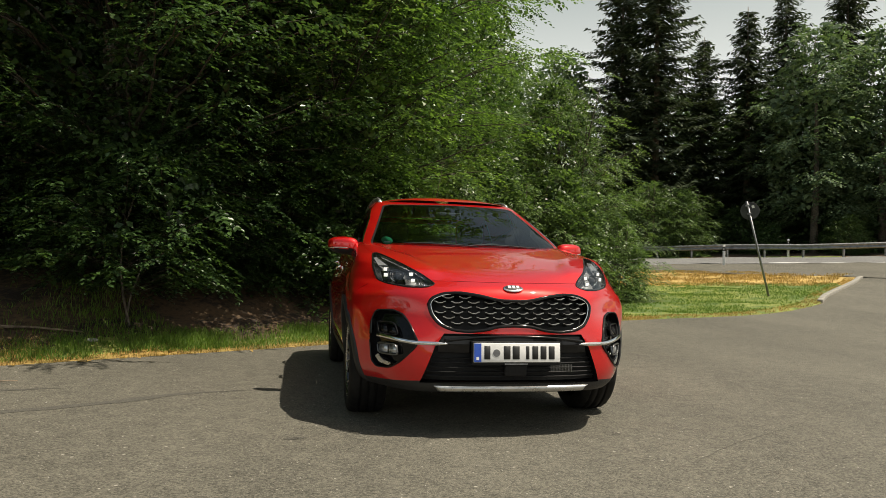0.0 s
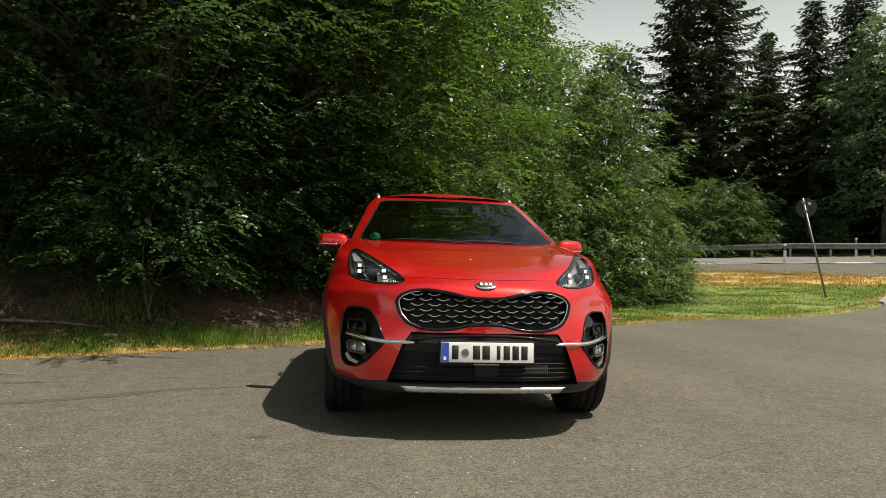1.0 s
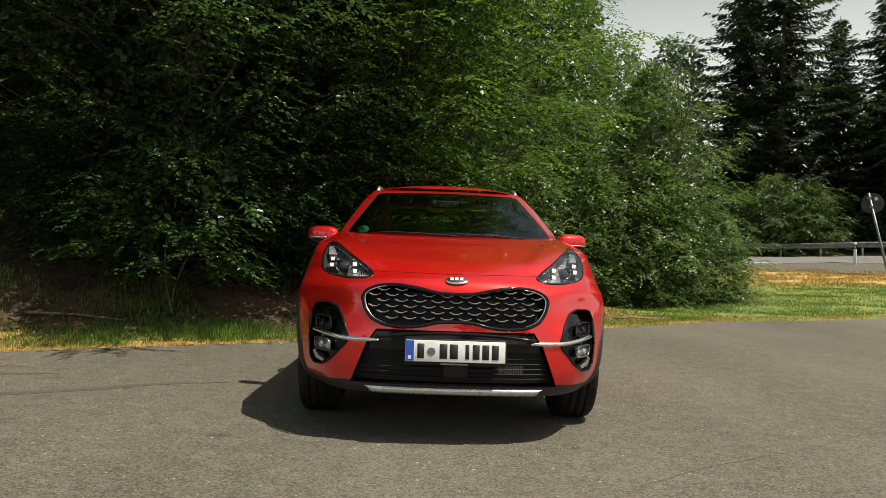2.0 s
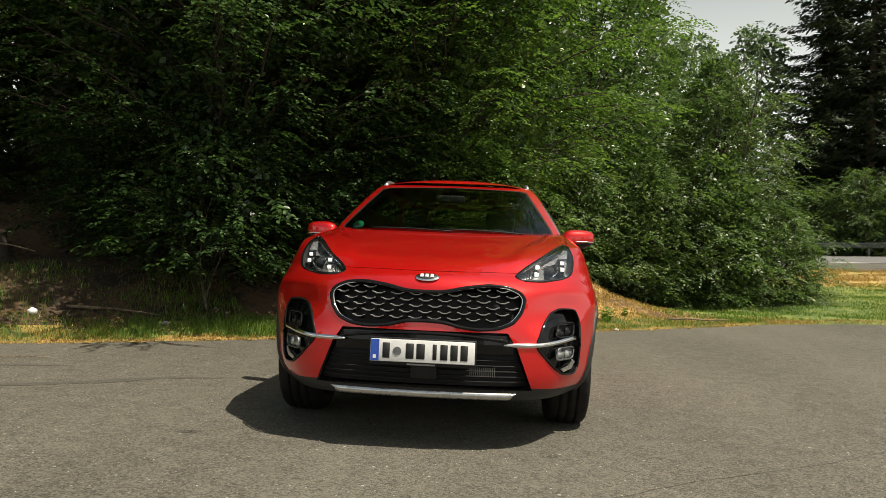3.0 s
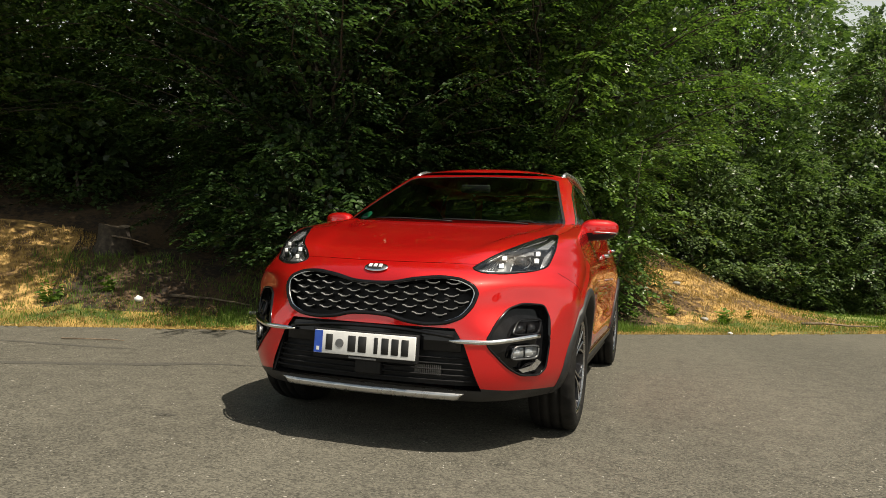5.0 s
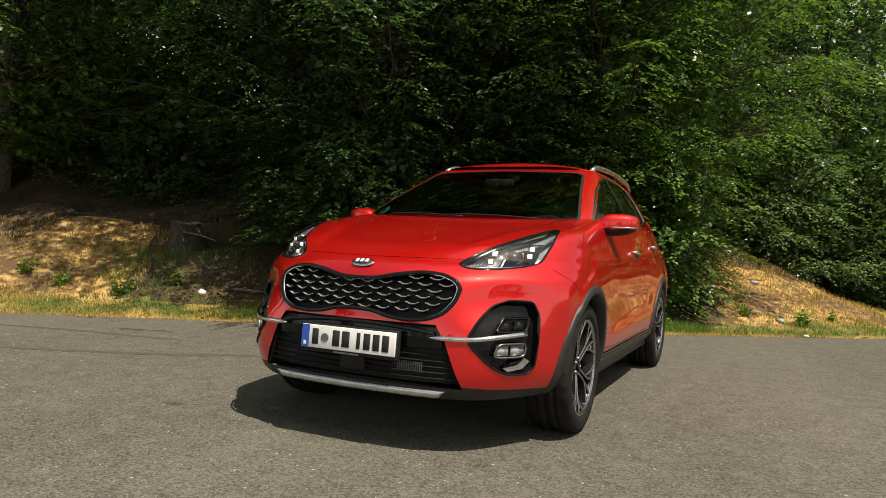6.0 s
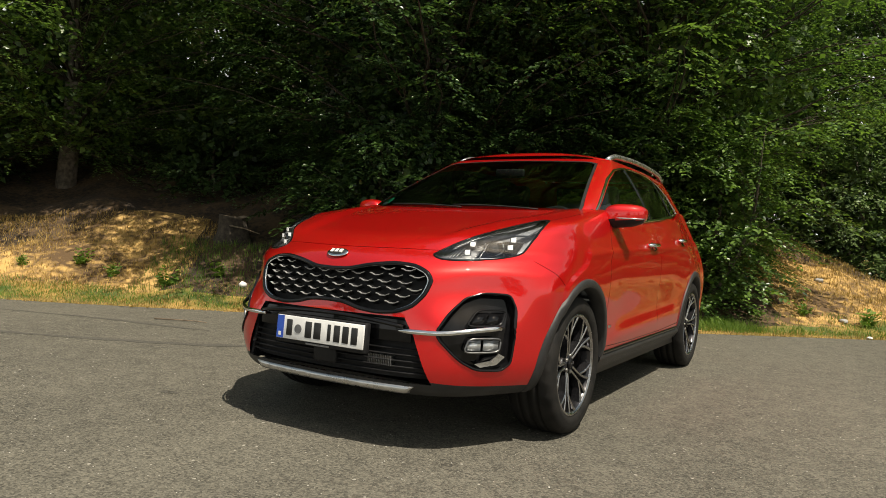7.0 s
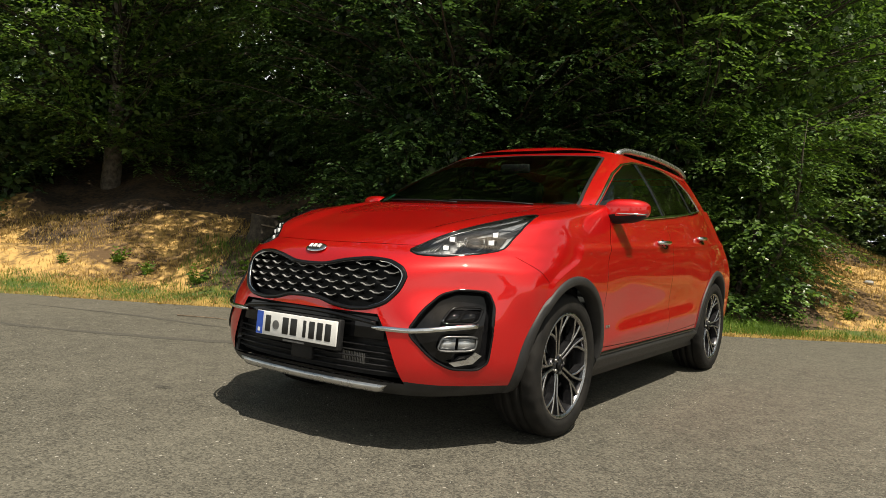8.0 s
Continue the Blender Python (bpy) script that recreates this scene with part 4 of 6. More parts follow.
for sx in (1, -1):
    gap(seam([(sx * 0.752, -1.50), (sx * 0.772, -1.38), (sx * 0.785, -1.25), (sx * 0.795, -1.08), (sx * 0.80, -0.92)], 0.004), (0, 1), lambda c: c.z > 0.95)

# bonnet as a panel of its own, doors likewise
hood_bm = lift(body, [f for f in body.faces if f.calc_center_median().z > 0.903 and f.calc_center_median().y < -0.9 and abs(f.calc_center_median().x) < WING_LINE(f.calc_center_median().y)])
door_f, door_r = [], []
for sx in (1, -1):
    for lo_, hi_ in (((-0.945, 0.39), (0.197, 1.3)), ((0.203, 0.39), (1.16, 1.3))):
        sel = []
        for f in body.faces:
            c = f.calc_center_median()
            if c.x * sx > 0.5 and lo_[0] + (0.10 * smooth(0.86, 1.1, c.z) * 2 if lo_[0] < 0 else 0.03 * smooth(0.8, 1.14, c.z)) < c.y and c.z > 0.392:
                top = 0.2 + 0.035 * smooth(0.8, 1.14, c.z) if lo_[0] < 0 else (0.86 + 0.34 * smooth(0.40, 0.95, c.z))
                if c.y < top:
                    sel.append(f)
        d_ = part("door", lift(body, sel), PAINT, car)
        (door_f if lo_[0] < 0 else door_r).append((sx, d_))
part("lower_cladding", lip_bm, DARK_GREY, car, "dark grey plastic lower edge")
for v in hood_bm.verts:
    ridge = 0.43 + 0.24 * smooth(-2.0, -1.0, v.co.y)
    fade = smooth(-2.06, -1.75, v.co.y) * (1 - smooth(-1.25, -0.95, v.co.y) * 0.5)
    v.co.z -= 0.014 * (1 - smooth(-0.035, 0.022, abs(v.co.x) - ridge)) * fade
part("bonnet", hood_bm, PAINT, car)
part("body_shell", body, PAINT, car, "glossy red bodywork")


def on_nose(x, z, out=0.0):
    """A point on the car's face, moved out of it by some metres."""
    e = 0.004
    gx, gz = (nose_y(x + e, z) - nose_y(x - e, z)) / (2 * e), (nose_y(x, z + e) - nose_y(x, z - e)) / (2 * e)
    n = Vector((gx, -1.0, gz)).normalized()
    return Vector((x, nose_y(x, z), z)) + out * n


def on_side(y, z, sx, out=0.0):
    return Vector((sx * (side_x(y, z) + out), y, z))


def wall_between(poly, depth, out=0.0):
    """The reveal of an opening in the car's face: a band from the face inwards."""
    bm = bmesh.new()
    outer = [bm.verts.new(on_nose(a, b, out)) for a, b in poly]
    inner = [bm.verts.new(on_nose(a, b, -depth)) for a, b in poly]
    grid_faces(bm, [outer, inner], close=True)
    return bm


def ring_tube(poly, r, out, squash=1.0):
    bm = bmesh.new()
    pts = [on_nose(a, b, out) for a, b in poly]
    rings = tube(bm, pts + [pts[0]], r, 8, caps=False, squash=squash)
    return bm


def strip_on_nose(line, h, t, out=0.0):
    """A bar of height h and thickness t laid on the car's face along (x, z) points."""
    bm = bmesh.new()
    rows = []
    for k, (x, z) in enumerate(line):
        hh = h[k] if isinstance(h, (list, tuple)) else h
        rows.append([bm.verts.new(on_nose(x, z + dz, o)) for dz, o in ((-hh / 2, out), (-hh / 2 + 0.002, out + t), (0, out + t * 1.25), (hh / 2 - 0.002, out + t), (hh / 2, out))])
    grid_faces(bm, rows)
    bm.faces.new(rows[0]); bm.faces.new(rows[-1][::-1])
    bmesh.ops.recalc_face_normals(bm, faces=bm.faces[:])
    return bm


# grille: dark back, frame, and staggered winged bars
grille = part("grille", push(grille_bm, -0.055), BLACK_PLASTIC, car, "black grille with satin winged bars and chrome frame")
part("reveal", wall_between(GRILLE, 0.06), BLACK_GLOSS, grille)
part("chrome_frame", ring_tube([(a * 0.972, 0.735 + (b - 0.735) * 0.93) for a, b in GRILLE], 0.0042, -0.004, 0.8), CHROME, grille, "bright chrome frame")
part("black_frame", ring_tube([(a * 0.992, 0.735 + (b - 0.735) * 0.98) for a, b in GRILLE], 0.013, -0.005, 0.8), BLACK_GLOSS, grille)
wing = bpy.data.meshes.new("grille_bar")
wb = bmesh.new()
prof = [(-0.035, 0.0055), (-0.025, 0.0035), (-0.012, -0.0030), (0.012, -0.0030), (0.025, 0.0035), (0.035, 0.0055)]
top_, lip_, back_t, back_b = [], [], [], []
for x, z in prof:
    top_.append(wb.verts.new((x, -0.0055, z + 0.0026))); lip_.append(wb.verts.new((x, -0.0045, z - 0.0006)))
    back_t.append(wb.verts.new((x * 0.9, 0.030, z + 0.004))); back_b.append(wb.verts.new((x * 0.6, 0.030, z - 0.014)))
mid_t = [wb.verts.new((x * 0.97, 0.004, z + 0.0036)) for x, z in prof]
grid_faces(wb, [back_t, mid_t])
bright = grid_faces(wb, [mid_t, top_]) + grid_faces(wb, [top_, lip_])
grid_faces(wb, [lip_, back_b])
for f in wb.faces:
    f.material_index = 1
for f in bright:
    f.material_index = 0
bmesh.ops.recalc_face_normals(wb, faces=wb.faces[:])
wb.to_mesh(wing); wb.free()
wing.materials.append(BAR_SILVER)
wing.materials.append(BLACK_PLASTIC)
for r in range(7):
    z = 0.634 + 0.0305 * r
    for c in range(-6, 7):
        x = 0.098 * (c + 0.5 * (r % 2))
        if inside([(a * 0.93, 0.735 + (b - 0.735) * 0.86) for a, b in GRILLE], x, z):
            ob = new("grille_bar", wing)
            ob.parent = grille
            p = on_nose(x, z, -0.014)
            ob.matrix_local = Matrix.Translation(p) @ pose(0, 0, 0, 0, 0, math.degrees(math.atan2(nose_y(x + 0.01, z) - nose_y(x - 0.01, z), 0.02)))

# badge: plain oval
bb = bmesh.new()
bmesh.ops.create_uvsphere(bb, u_segments=32, v_segments=12, radius=1, matrix=Matrix.Diagonal((0.062, 0.008, 0.031, 1)))
slope = math.degrees(math.atan2(nose_y(0, 0.885) - nose_y(0, 0.850), 0.035))
badge = part("badge", bb, CHROME, car, "plain oval chrome badge")
badge.matrix_local = Matrix.Translation(on_nose(0, 0.868, 0.003)) @ pose(0, 0, 0, -slope, 0, 0)
bb = bmesh.new()
bmesh.ops.create_uvsphere(bb, u_segments=32, v_segments=12, radius=1, matrix=Matrix.Diagonal((0.056, 0.0115, 0.0255, 1)))
part("badge_field", bb, INK, badge)
for x0 in (-0.026, 0.0, 0.026):
    bb = bmesh.new()
    box(bb, (x0 - 0.008, -0.0135, -0.011), (x0 + 0.008, -0.005, 0.011))
    part("badge_bar", bb, PLATE_WHITE, badge, smooth=False)

# lower intake: recessed panel, slats, sensor box, upper rail
intake = part("lower_intake", push(intake_bm, -0.05), BLACK_PLASTIC, car, "black lower air intake with slats")
part("reveal", wall_between(INTAKE, 0.055), BLACK_GLOSS, intake)
part("upper_panel", strip_on_nose([(x, 0.545) for x in np.linspace(-0.455, 0.455, 25)], 0.10, 0.006, -0.022), BLACK_GLOSS, intake, "gloss black panel behind the number plate", smooth=False)
part("rail", strip_on_nose([(x, 0.592 - 0.028 * (abs(x) / 0.42) ** 2) for x in np.linspace(-0.42, 0.42, 25)], 0.018, 0.012, 0.0), BLACK_GLOSS, intake)
for z, w in ((0.465, 0.485), (0.438, 0.495), (0.410, 0.505), (0.382, 0.515), (0.354, 0.525)):
    part("slat", strip_on_nose([(x, z) for x in np.linspace(-w, w, 25)], 0.010, 0.012, -0.034), BLACK_PLASTIC, intake)
sb = rounded_box((-0.062, -2.232, 0.362), (0.072, -2.16, 0.452), 0.008)
part("sensor_box", sb, BLACK_PLASTIC, intake, "square black sensor cover")
for k in range(14):
    bm = bmesh.new()
    x = 0.235 + 0.0095 * k
    box(bm, (x, -2.20, 0.382), (x + 0.004, -2.165, 0.428))
    part("cooler_fin", bm, SATIN_DARK, intake, smooth=False)

# bright strips, skid bar
for sx in (1, -1):
    line = [(sx * x, 0.547 + 0.030 * smooth(0.55, 0.82, x)) for x in np.linspace(0.40, 0.775, 22)]
    part("chrome_strip", strip_on_nose(line, [0.012 + 0.010 * smooth(0.40, 0.46, abs(p[0])) for p in line], 0.009, 0.002), CHROME, car, "bright chrome strip")
bm = bmesh.new()
rows = []
for x in np.linspace(-0.475, 0.475, 61):
    x = float(x)
    y0 = nose_y(x, 0.31) + 0.004
    t = 1 - smooth(0.435, 0.475, abs(x))
    notch = 0.006 * smooth(0.10, 0.13, abs(x)) * (1 - smooth(0.13, 0.16, abs(x)))
    z0, z1 = 0.303 - 0.034 * t, 0.305
    rows.append([bm.verts.new(q) for q in ((x, y0 + 0.05, z0 - 0.004), (x, y0 + 0.002, z0), (x, y0 - 0.010 + notch, z0 + 0.5 * (z1 - z0)), (x, y0 - 0.006, z1 - 0.002), (x, y0 + 0.004, z1), (x, y0 + 0.05, z1 + 0.004))])
grid_faces(bm, rows)
bmesh.ops.recalc_face_normals(bm, faces=bm.faces[:])
if sum(f.normal.y for f in bm.faces) > 0:
    bmesh.ops.reverse_faces(bm, faces=bm.faces[:])
part("skid_bar", bm, SATIN, car, "satin silver skid bar")

# fog lamp housings
for sx, fb in zip((1, -1), fog_bms):
    fog = part("fog_lamp", push(fb, -0.035), BLACK_GLOSS, car, "black housing with clear lamps, daytime light off")
    q = FOG if sx > 0 else mirror_poly(FOG)
    part("reveal", wall_between(q, 0.04), BLACK_GLOSS, fog)
    part("rim", ring_tube(q, 0.008, 0.001, 0.7), BLACK_GLOSS, fog)
    for k, (za, zb_) in enumerate(((0.585, 0.655), (0.468, 0.530))):
        frame_poly = rounded([(sx * 0.672, za), (sx * 0.775, za), (sx * 0.782, zb_), (sx * 0.688, zb_)], 3, 0.25)
        part("lamp_frame", ring_tube(frame_poly, 0.006, -0.006, 0.8), BLACK_GLOSS if k == 0 else SATIN_DARK, fog)
        for j in range(2):
            xa = 0.682 + 0.050 * j
            bm = bmesh.new()
            vs = [bm.verts.new(on_nose(sx * x_, z_, -0.014 + 0.006 * (i in (0, 1)))) for i, (x_, z_) in enumerate(((xa, za + 0.008), (xa + 0.042, za + 0.008), (xa + 0.045, zb_ - 0.008), (xa + 0.004, zb_ - 0.008)))]
            bm.faces.new(vs)
            bmesh.ops.recalc_face_normals(bm, faces=bm.faces[:])
            if bm.faces[0].normal.y > 0:
                bmesh.ops.reverse_faces(bm, faces=bm.faces[:])
            thick(bm, 0.01)
            part("lamp_lens", bm, LENS_CLEAR if k else BLACK_GLOSS, fog)
    bm = bmesh.new()
    vs = [bm.verts.new(on_nose(sx * x_, z_, o_)) for x_, z_, o_ in ((0.715, 0.41, -0.02), (0.778, 0.42, -0.02), (0.77, 0.452, -0.004), (0.735, 0.44, -0.004))]
    bm.faces.new(vs)
    bmesh.ops.recalc_face_normals(bm, faces=bm.faces[:])
    thick(bm, 0.01)
    part("lower_blade", bm, BLACK_GLOSS, fog, smooth=False)
    bm = bmesh.new()
    for pts_ in (((0.708, 0.418), (0.722, 0.402), (0.768, 0.412), (0.752, 0.430)), ((0.752, 0.430), (0.768, 0.412), (0.790, 0.446), (0.776, 0.462))):
        bm.faces.new([bm.verts.new(on_nose(sx * x_, z_, -0.004)) for x_, z_ in pts_])
    bmesh.ops.recalc_face_normals(bm, faces=bm.faces[:])
    thick(bm, 0.006)
    part("light_chevron", bm, SATIN, fog, "silver chevron", smooth=False)

def panel_on_nose(poly, outs, sx, t=0.008):
    """A small solid panel standing in the car's face; outs are the depths of its corners."""
    bm = bmesh.new()
    bm.faces.new([bm.verts.new(on_nose(sx * x_, z_, o_)) for (x_, z_), o_ in zip(poly, outs)])
    bmesh.ops.recalc_face_normals(bm, faces=bm.faces[:])
    if bm.faces[:][0].normal.y > 0:
        bmesh.ops.reverse_faces(bm, faces=bm.faces[:])
    bmesh.ops.triangulate(bm, faces=bm.faces[:])
    return thick(bm, t)


# headlights: dark bowl, reflector, projector, four lights, clear cover
for sx, lb in zip((1, -1), lamp_bms):
    cover = lb.copy()
    lamp = part("headlight", push(lb, -0.055), LAMP_BOWL, car, "swept-back clear headlight with lit white squares")
    q = LAMP if sx > 0 else mirror_poly(LAMP)
    part("reveal", wall_between(q, 0.06), SATIN_DARK, lamp)
    part("rim", ring_tube(q, 0.006, -0.002, 0.8), BLACK_GLOSS, lamp)
    lens_ob = part("cover", push(cover, 0.001), LENS_GLASS, lamp, "clear cover")
    lens_ob.visible_shadow = False
    part("inner_reflector", panel_on_nose([(0.485, 0.885), (0.615, 0.880), (0.625, 0.965), (0.575, 0.955), (0.515, 0.915)], [-0.016, -0.016, -0.040, -0.040, -0.030], sx), SATIN, lamp, "satin silver reflector panel", smooth=False)
    part("corner_panel", panel_on_nose([(0.702, 1.010), (0.757, 1.004), (0.772, 1.056), (0.748, 1.070)], [-0.020, -0.012, -0.014, -0.022], sx), LENS_CLEAR, lamp, "pale clear corner lens", smooth=False)
    part("bezel", panel_on_nose([(0.622, 0.890), (0.745, 0.900), (0.758, 0.985), (0.690, 0.995), (0.630, 0.970)], [-0.040] * 5, sx), BLACK_GLOSS, lamp, "gloss black bezel", smooth=False)
    line = [(sx * (0.50 + 0.235 * k / 14), 0.921 + 0.142 * k / 14 + 0.006 * math.sin(math.pi * k / 14)) for k in range(15)]
    part("upper_blade", strip_on_nose(line, 0.009, 0.006, -0.016), CHROME, lamp, "thin chrome blade")
    line = [(sx * (0.47 + 0.28 * k / 14), 0.884 - 0.006 * math.sin(math.pi * k / 14) + 0.014 * (k / 14) ** 2) for k in range(15)]
    part("lower_blade", strip_on_nose(line, 0.006, 0.005, -0.014), SATIN_DARK, lamp)
    bm = bmesh.new()
    bmesh.ops.create_uvsphere(bm, u_segments=24, v_segments=16, radius=0.034, matrix=Matrix.Translation(on_nose(sx * 0.662, 0.944, -0.046)))
    part("projector", bm, LENS_DARK, lamp, "round dark projector lens")
    bm = bmesh.new()
    c0 = on_nose(sx * 0.662, 0.944, -0.026)
    tube(bm, [c0 + Vector((0.040 * math.cos(a), 0.02 * math.cos(a) * sx, 0.038 * math.sin(a))) for a in np.linspace(math.radians(150), math.radians(390), 25)], 0.0048, 6)
    part("projector_ring", bm, CHROME, lamp)
    for x_, z_ in ((0.576, 0.947), (0.570, 0.909), (0.720, 0.977), (0.722, 0.938)):
        c0 = on_nose(sx * x_, z_, -0.012)
        t_ = math.degrees(math.atan2(nose_y(sx * x_ + 0.01, z_) - nose_y(sx * x_ - 0.01, z_), 0.02)) * 0.6
        bm = rounded_box((-0.016, -0.004, -0.014), (0.016, 0.02, 0.014), 0.004)
        bmesh.ops.transform(bm, matrix=Matrix.Translation(c0) @ pose(0, 0, 0, 0, 0, t_), verts=bm.verts[:])
        part("led_frame", bm, SATIN_DARK, lamp)
        bm = rounded_box((-0.012, -0.009, -0.010), (0.012, 0.0, 0.010), 0.003)
        bmesh.ops.transform(bm, matrix=Matrix.Translation(c0) @ pose(0, 0, 0, 0, 0, t_), verts=bm.verts[:])
        part("led", bm, LED, lamp, "lit white square light")
    for k in range(6):
        bm = bmesh.new()
        x_ = 0.470 + 0.013 * k
        tube(bm, [on_nose(sx * x_, 0.884, -0.022), on_nose(sx * (x_ + 0.012), 0.900 + 0.007 * k, -0.026)], 0.0045, 5)
        part("reflector_rib", bm, SATIN_DARK, lamp)

# number plate: white field, blue band, dark bars
plate = thing("number_plate")
tagged(plate, "white number plate with blue band in a black holder")
plate.parent = car
plate.matrix_local = Matrix.Translation((0.0, -2.262, 0.503)) @ pose(0, 0, 0, -4, 0, 0)
part("holder", rounded_box((-0.268, -0.004, -0.072), (0.268, 0.030, 0.064), 0.006), BLACK_PLASTIC, plate)
part("field", rounded_box((-0.26, -0.010, -0.055), (0.26, -0.002, 0.055), 0.003), PLATE_WHITE, plate)
bm = bmesh.new(); box(bm, (-0.258, -0.0115, -0.053), (-0.216, -0.006, 0.053)); part("blue_band", bm, PLATE_BLUE, plate, smooth=False)
bm = bmesh.new(); box(bm, (-0.245, -0.0125, -0.042), (-0.230, -0.010, -0.024)); part("band_mark", bm, PLATE_WHITE, plate, smooth=False)
for x0, w in ((-0.180, 0.036), (-0.062, 0.040), (-0.008, 0.042), (0.062, 0.020), (0.108, 0.036), (0.158, 0.036), (0.208, 0.036)):
    bm = rounded_box((x0 - w / 2, -0.0125, -0.038), (x0 + w / 2, -0.008, 0.038), 0.002, 1)
    part("plate_bar", bm, INK, plate, "plain dark bar")
bm = bmesh.new()
bmesh.ops.create_cone(bm, cap_ends=True, segments=24, radius1=0.021, radius2=0.021, depth=0.003, matrix=Matrix.Translation((-0.125, -0.0115, -0.002)) @ pose(0, 0, 0, 90, 0, 0))
part("seal", bm, SATIN_DARK, plate, "small round grey seal", smooth=False)
bm = bmesh.new(); box(bm, (-0.075, -0.006, -0.069), (0.065, -0.003, -0.061)); part("holder_mark", bm, SATIN_DARK, plate, smooth=False)

# ---- arches, sills, liners ----
for sx in (1, -1):
    for wy in (-WHEEL_Y, WHEEL_Y):
        bm = bmesh.new()
        rows = []
        lo_a, hi_a = (-0.20, math.pi + 0.22) if wy < 0 else (-0.35, math.pi + 0.20)
        for a in np.linspace(lo_a, hi_a, 48):
            c_, s_ = math.cos(a), math.sin(a)
            row = []
            for r_, o_ in ((0.385, -0.06), (0.388, 0.006), (0.394, 0.013), (0.424, 0.012), (0.432, 0.004), (0.434, -0.02)):
                y, z = wy + r_ * c_, max(0.262, HUB_Z + 0.01 + r_ * s_)
                xw = side_x(y, z)
                if y < nose_y(WIDTH(z), z):
                    q_lo, q_hi = 0.3, WIDTH(z)
                    for _ in range(24):
                        q_m = (q_lo + q_hi) / 2
                        q_lo, q_hi = (q_m, q_hi) if nose_y(q_m, z) < y else (q_lo, q_m)
                    xw = q_lo
                elif y > tail_y(WIDTH(z), z):
                    xw -= 0.5 * (y - tail_y(WIDTH(z), z))
                row.append(bm.verts.new((sx * (xw + o_), y, z)))
            rows.append(row)
        grid_faces(bm, rows)
        bmesh.ops.recalc_face_normals(bm, faces=bm.faces[:])
        part("arch_trim", bm, DARK_GREY, car, "dark grey plastic wheel arch")
        bm = bmesh.new()
        rows = []
        for x in (0.84, 0.60, 0.45):
            rows.append([bm.verts.new((sx * x, wy + 0.40 * math.cos(a), HUB_Z + 0.40 * math.sin(a))) for a in np.linspace(-0.12, math.pi + 0.12, 30)])
        grid_faces(bm, rows)
        bm.faces.new(rows[-1])
        part("arch_liner", bm, CABIN, car)
    bm = bmesh.new()
    rows = []
    for y in np.linspace(-0.95, 0.95, 40):
        rows.append([bm.verts.new((sx * x, y, z)) for x, z in ((0.78, 0.232), (0.855, 0.235), (side_x(y, 0.27) + 0.004, 0.268), (side_x(y, 0.33) + 0.016, 0.325), (side_x(y, 0.34) + 0.014, 0.345), (side_x(y, 0.355) - 0.01, 0.36))])
    grid_faces(bm, rows)
    bmesh.ops.recalc_face_normals(bm, faces=bm.faces[:])
    part("sill_trim", bm, DARK_GREY, car, "dark grey plastic sill")
    bm = bmesh.new()
    rows = [[bm.verts.new(on_side(y, z, sx, o)) for z, o in ((0.352, 0.003), (0.356, 0.010), (0.368, 0.010), (0.373, 0.002))] for y in np.linspace(-0.90, 0.86, 30)]
    grid_faces(bm, rows)
    part("sill_strip", bm, BLACK_GLOSS, car)
    bm = bmesh.new()
    for k in range(3):
        box(bm, (sx * (side_x(-0.86, 0.52) + 0.0) - 0.004, -0.895 + 0.022 * k, 0.505), (sx * side_x(-0.86, 0.52) + 0.004, -0.880 + 0.022 * k, 0.52))
    part("small_badge", bm, CHROME, car, "small plain chrome marks", smooth=False)

# ---- the car: cabin ----
SCREEN = curve((1.04, -1.25), (1.10, -1.17), (1.18, -1.04), (1.30, -0.785), (1.45, -0.435), (1.55, -0.19), (1.58, -0.10))
SCREEN_C = curve((1.04, 0.5), (1.18, 0.45), (1.45, 0.25), (1.58, 0.12))
CABIN_W = curve((1.04, 0.868), (1.10, 0.845), (1.20, 0.806), (1.35, 0.735), (1.48, 0.664), (1.55, 0.61), (1.58, 0.57))
BACK = curve((1.04, 2.14), (1.15, 2.06), (1.30, 1.92), (1.45, 1.78), (1.58, 1.70))


def screen_y(x, z):
    q = min(1.0, abs(x) / CABIN_W(z))
    return SCREEN(z) + 0.15 * x * x + SCREEN_C(z) * (1 - (1 - q ** 4) ** 0.25)


def cabin_x(y, z):
    return CABIN_W(z) - 0.10 * smooth(0.2, 2.1, y) ** 1.4


def back_y(x, z):
    q = min(1.0, abs(x) / CABIN_W(z))
    return BACK(z) - 0.15 * x * x - 0.2 * (1 - (1 - q ** 4) ** 0.25)


cabin = shell(40, 80, 16, 40, screen_y, cabin_x, back_y, 1.06, lambda y: 1.55, CABIN_W, 1.3)
ROOF_Z = curve((-0.2, 1.566), (-0.14, 1.592), (-0.06, 1.610), (0.1, 1.626), (0.4, 1.637), (0.8, 1.634), (1.3, 1.610), (1.8, 1.555))
WSCREEN = [(-0.735, 1.06), (0.735, 1.06), (0.738, 1.13), (0.722, 1.19), (0.570, 1.510), (0.520, 1.524), (0, 1.534), (-0.520, 1.524), (-0.570, 1.510), (-0.722, 1.19), (-0.738, 1.13)]
wind_bm = lift(cabin, cut(cabin, WSCREEN, (0, 2), lambda c: c.y < 0.0))
part("windscreen", wind_bm, SCREEN_GLASS, car, "tinted windscreen")
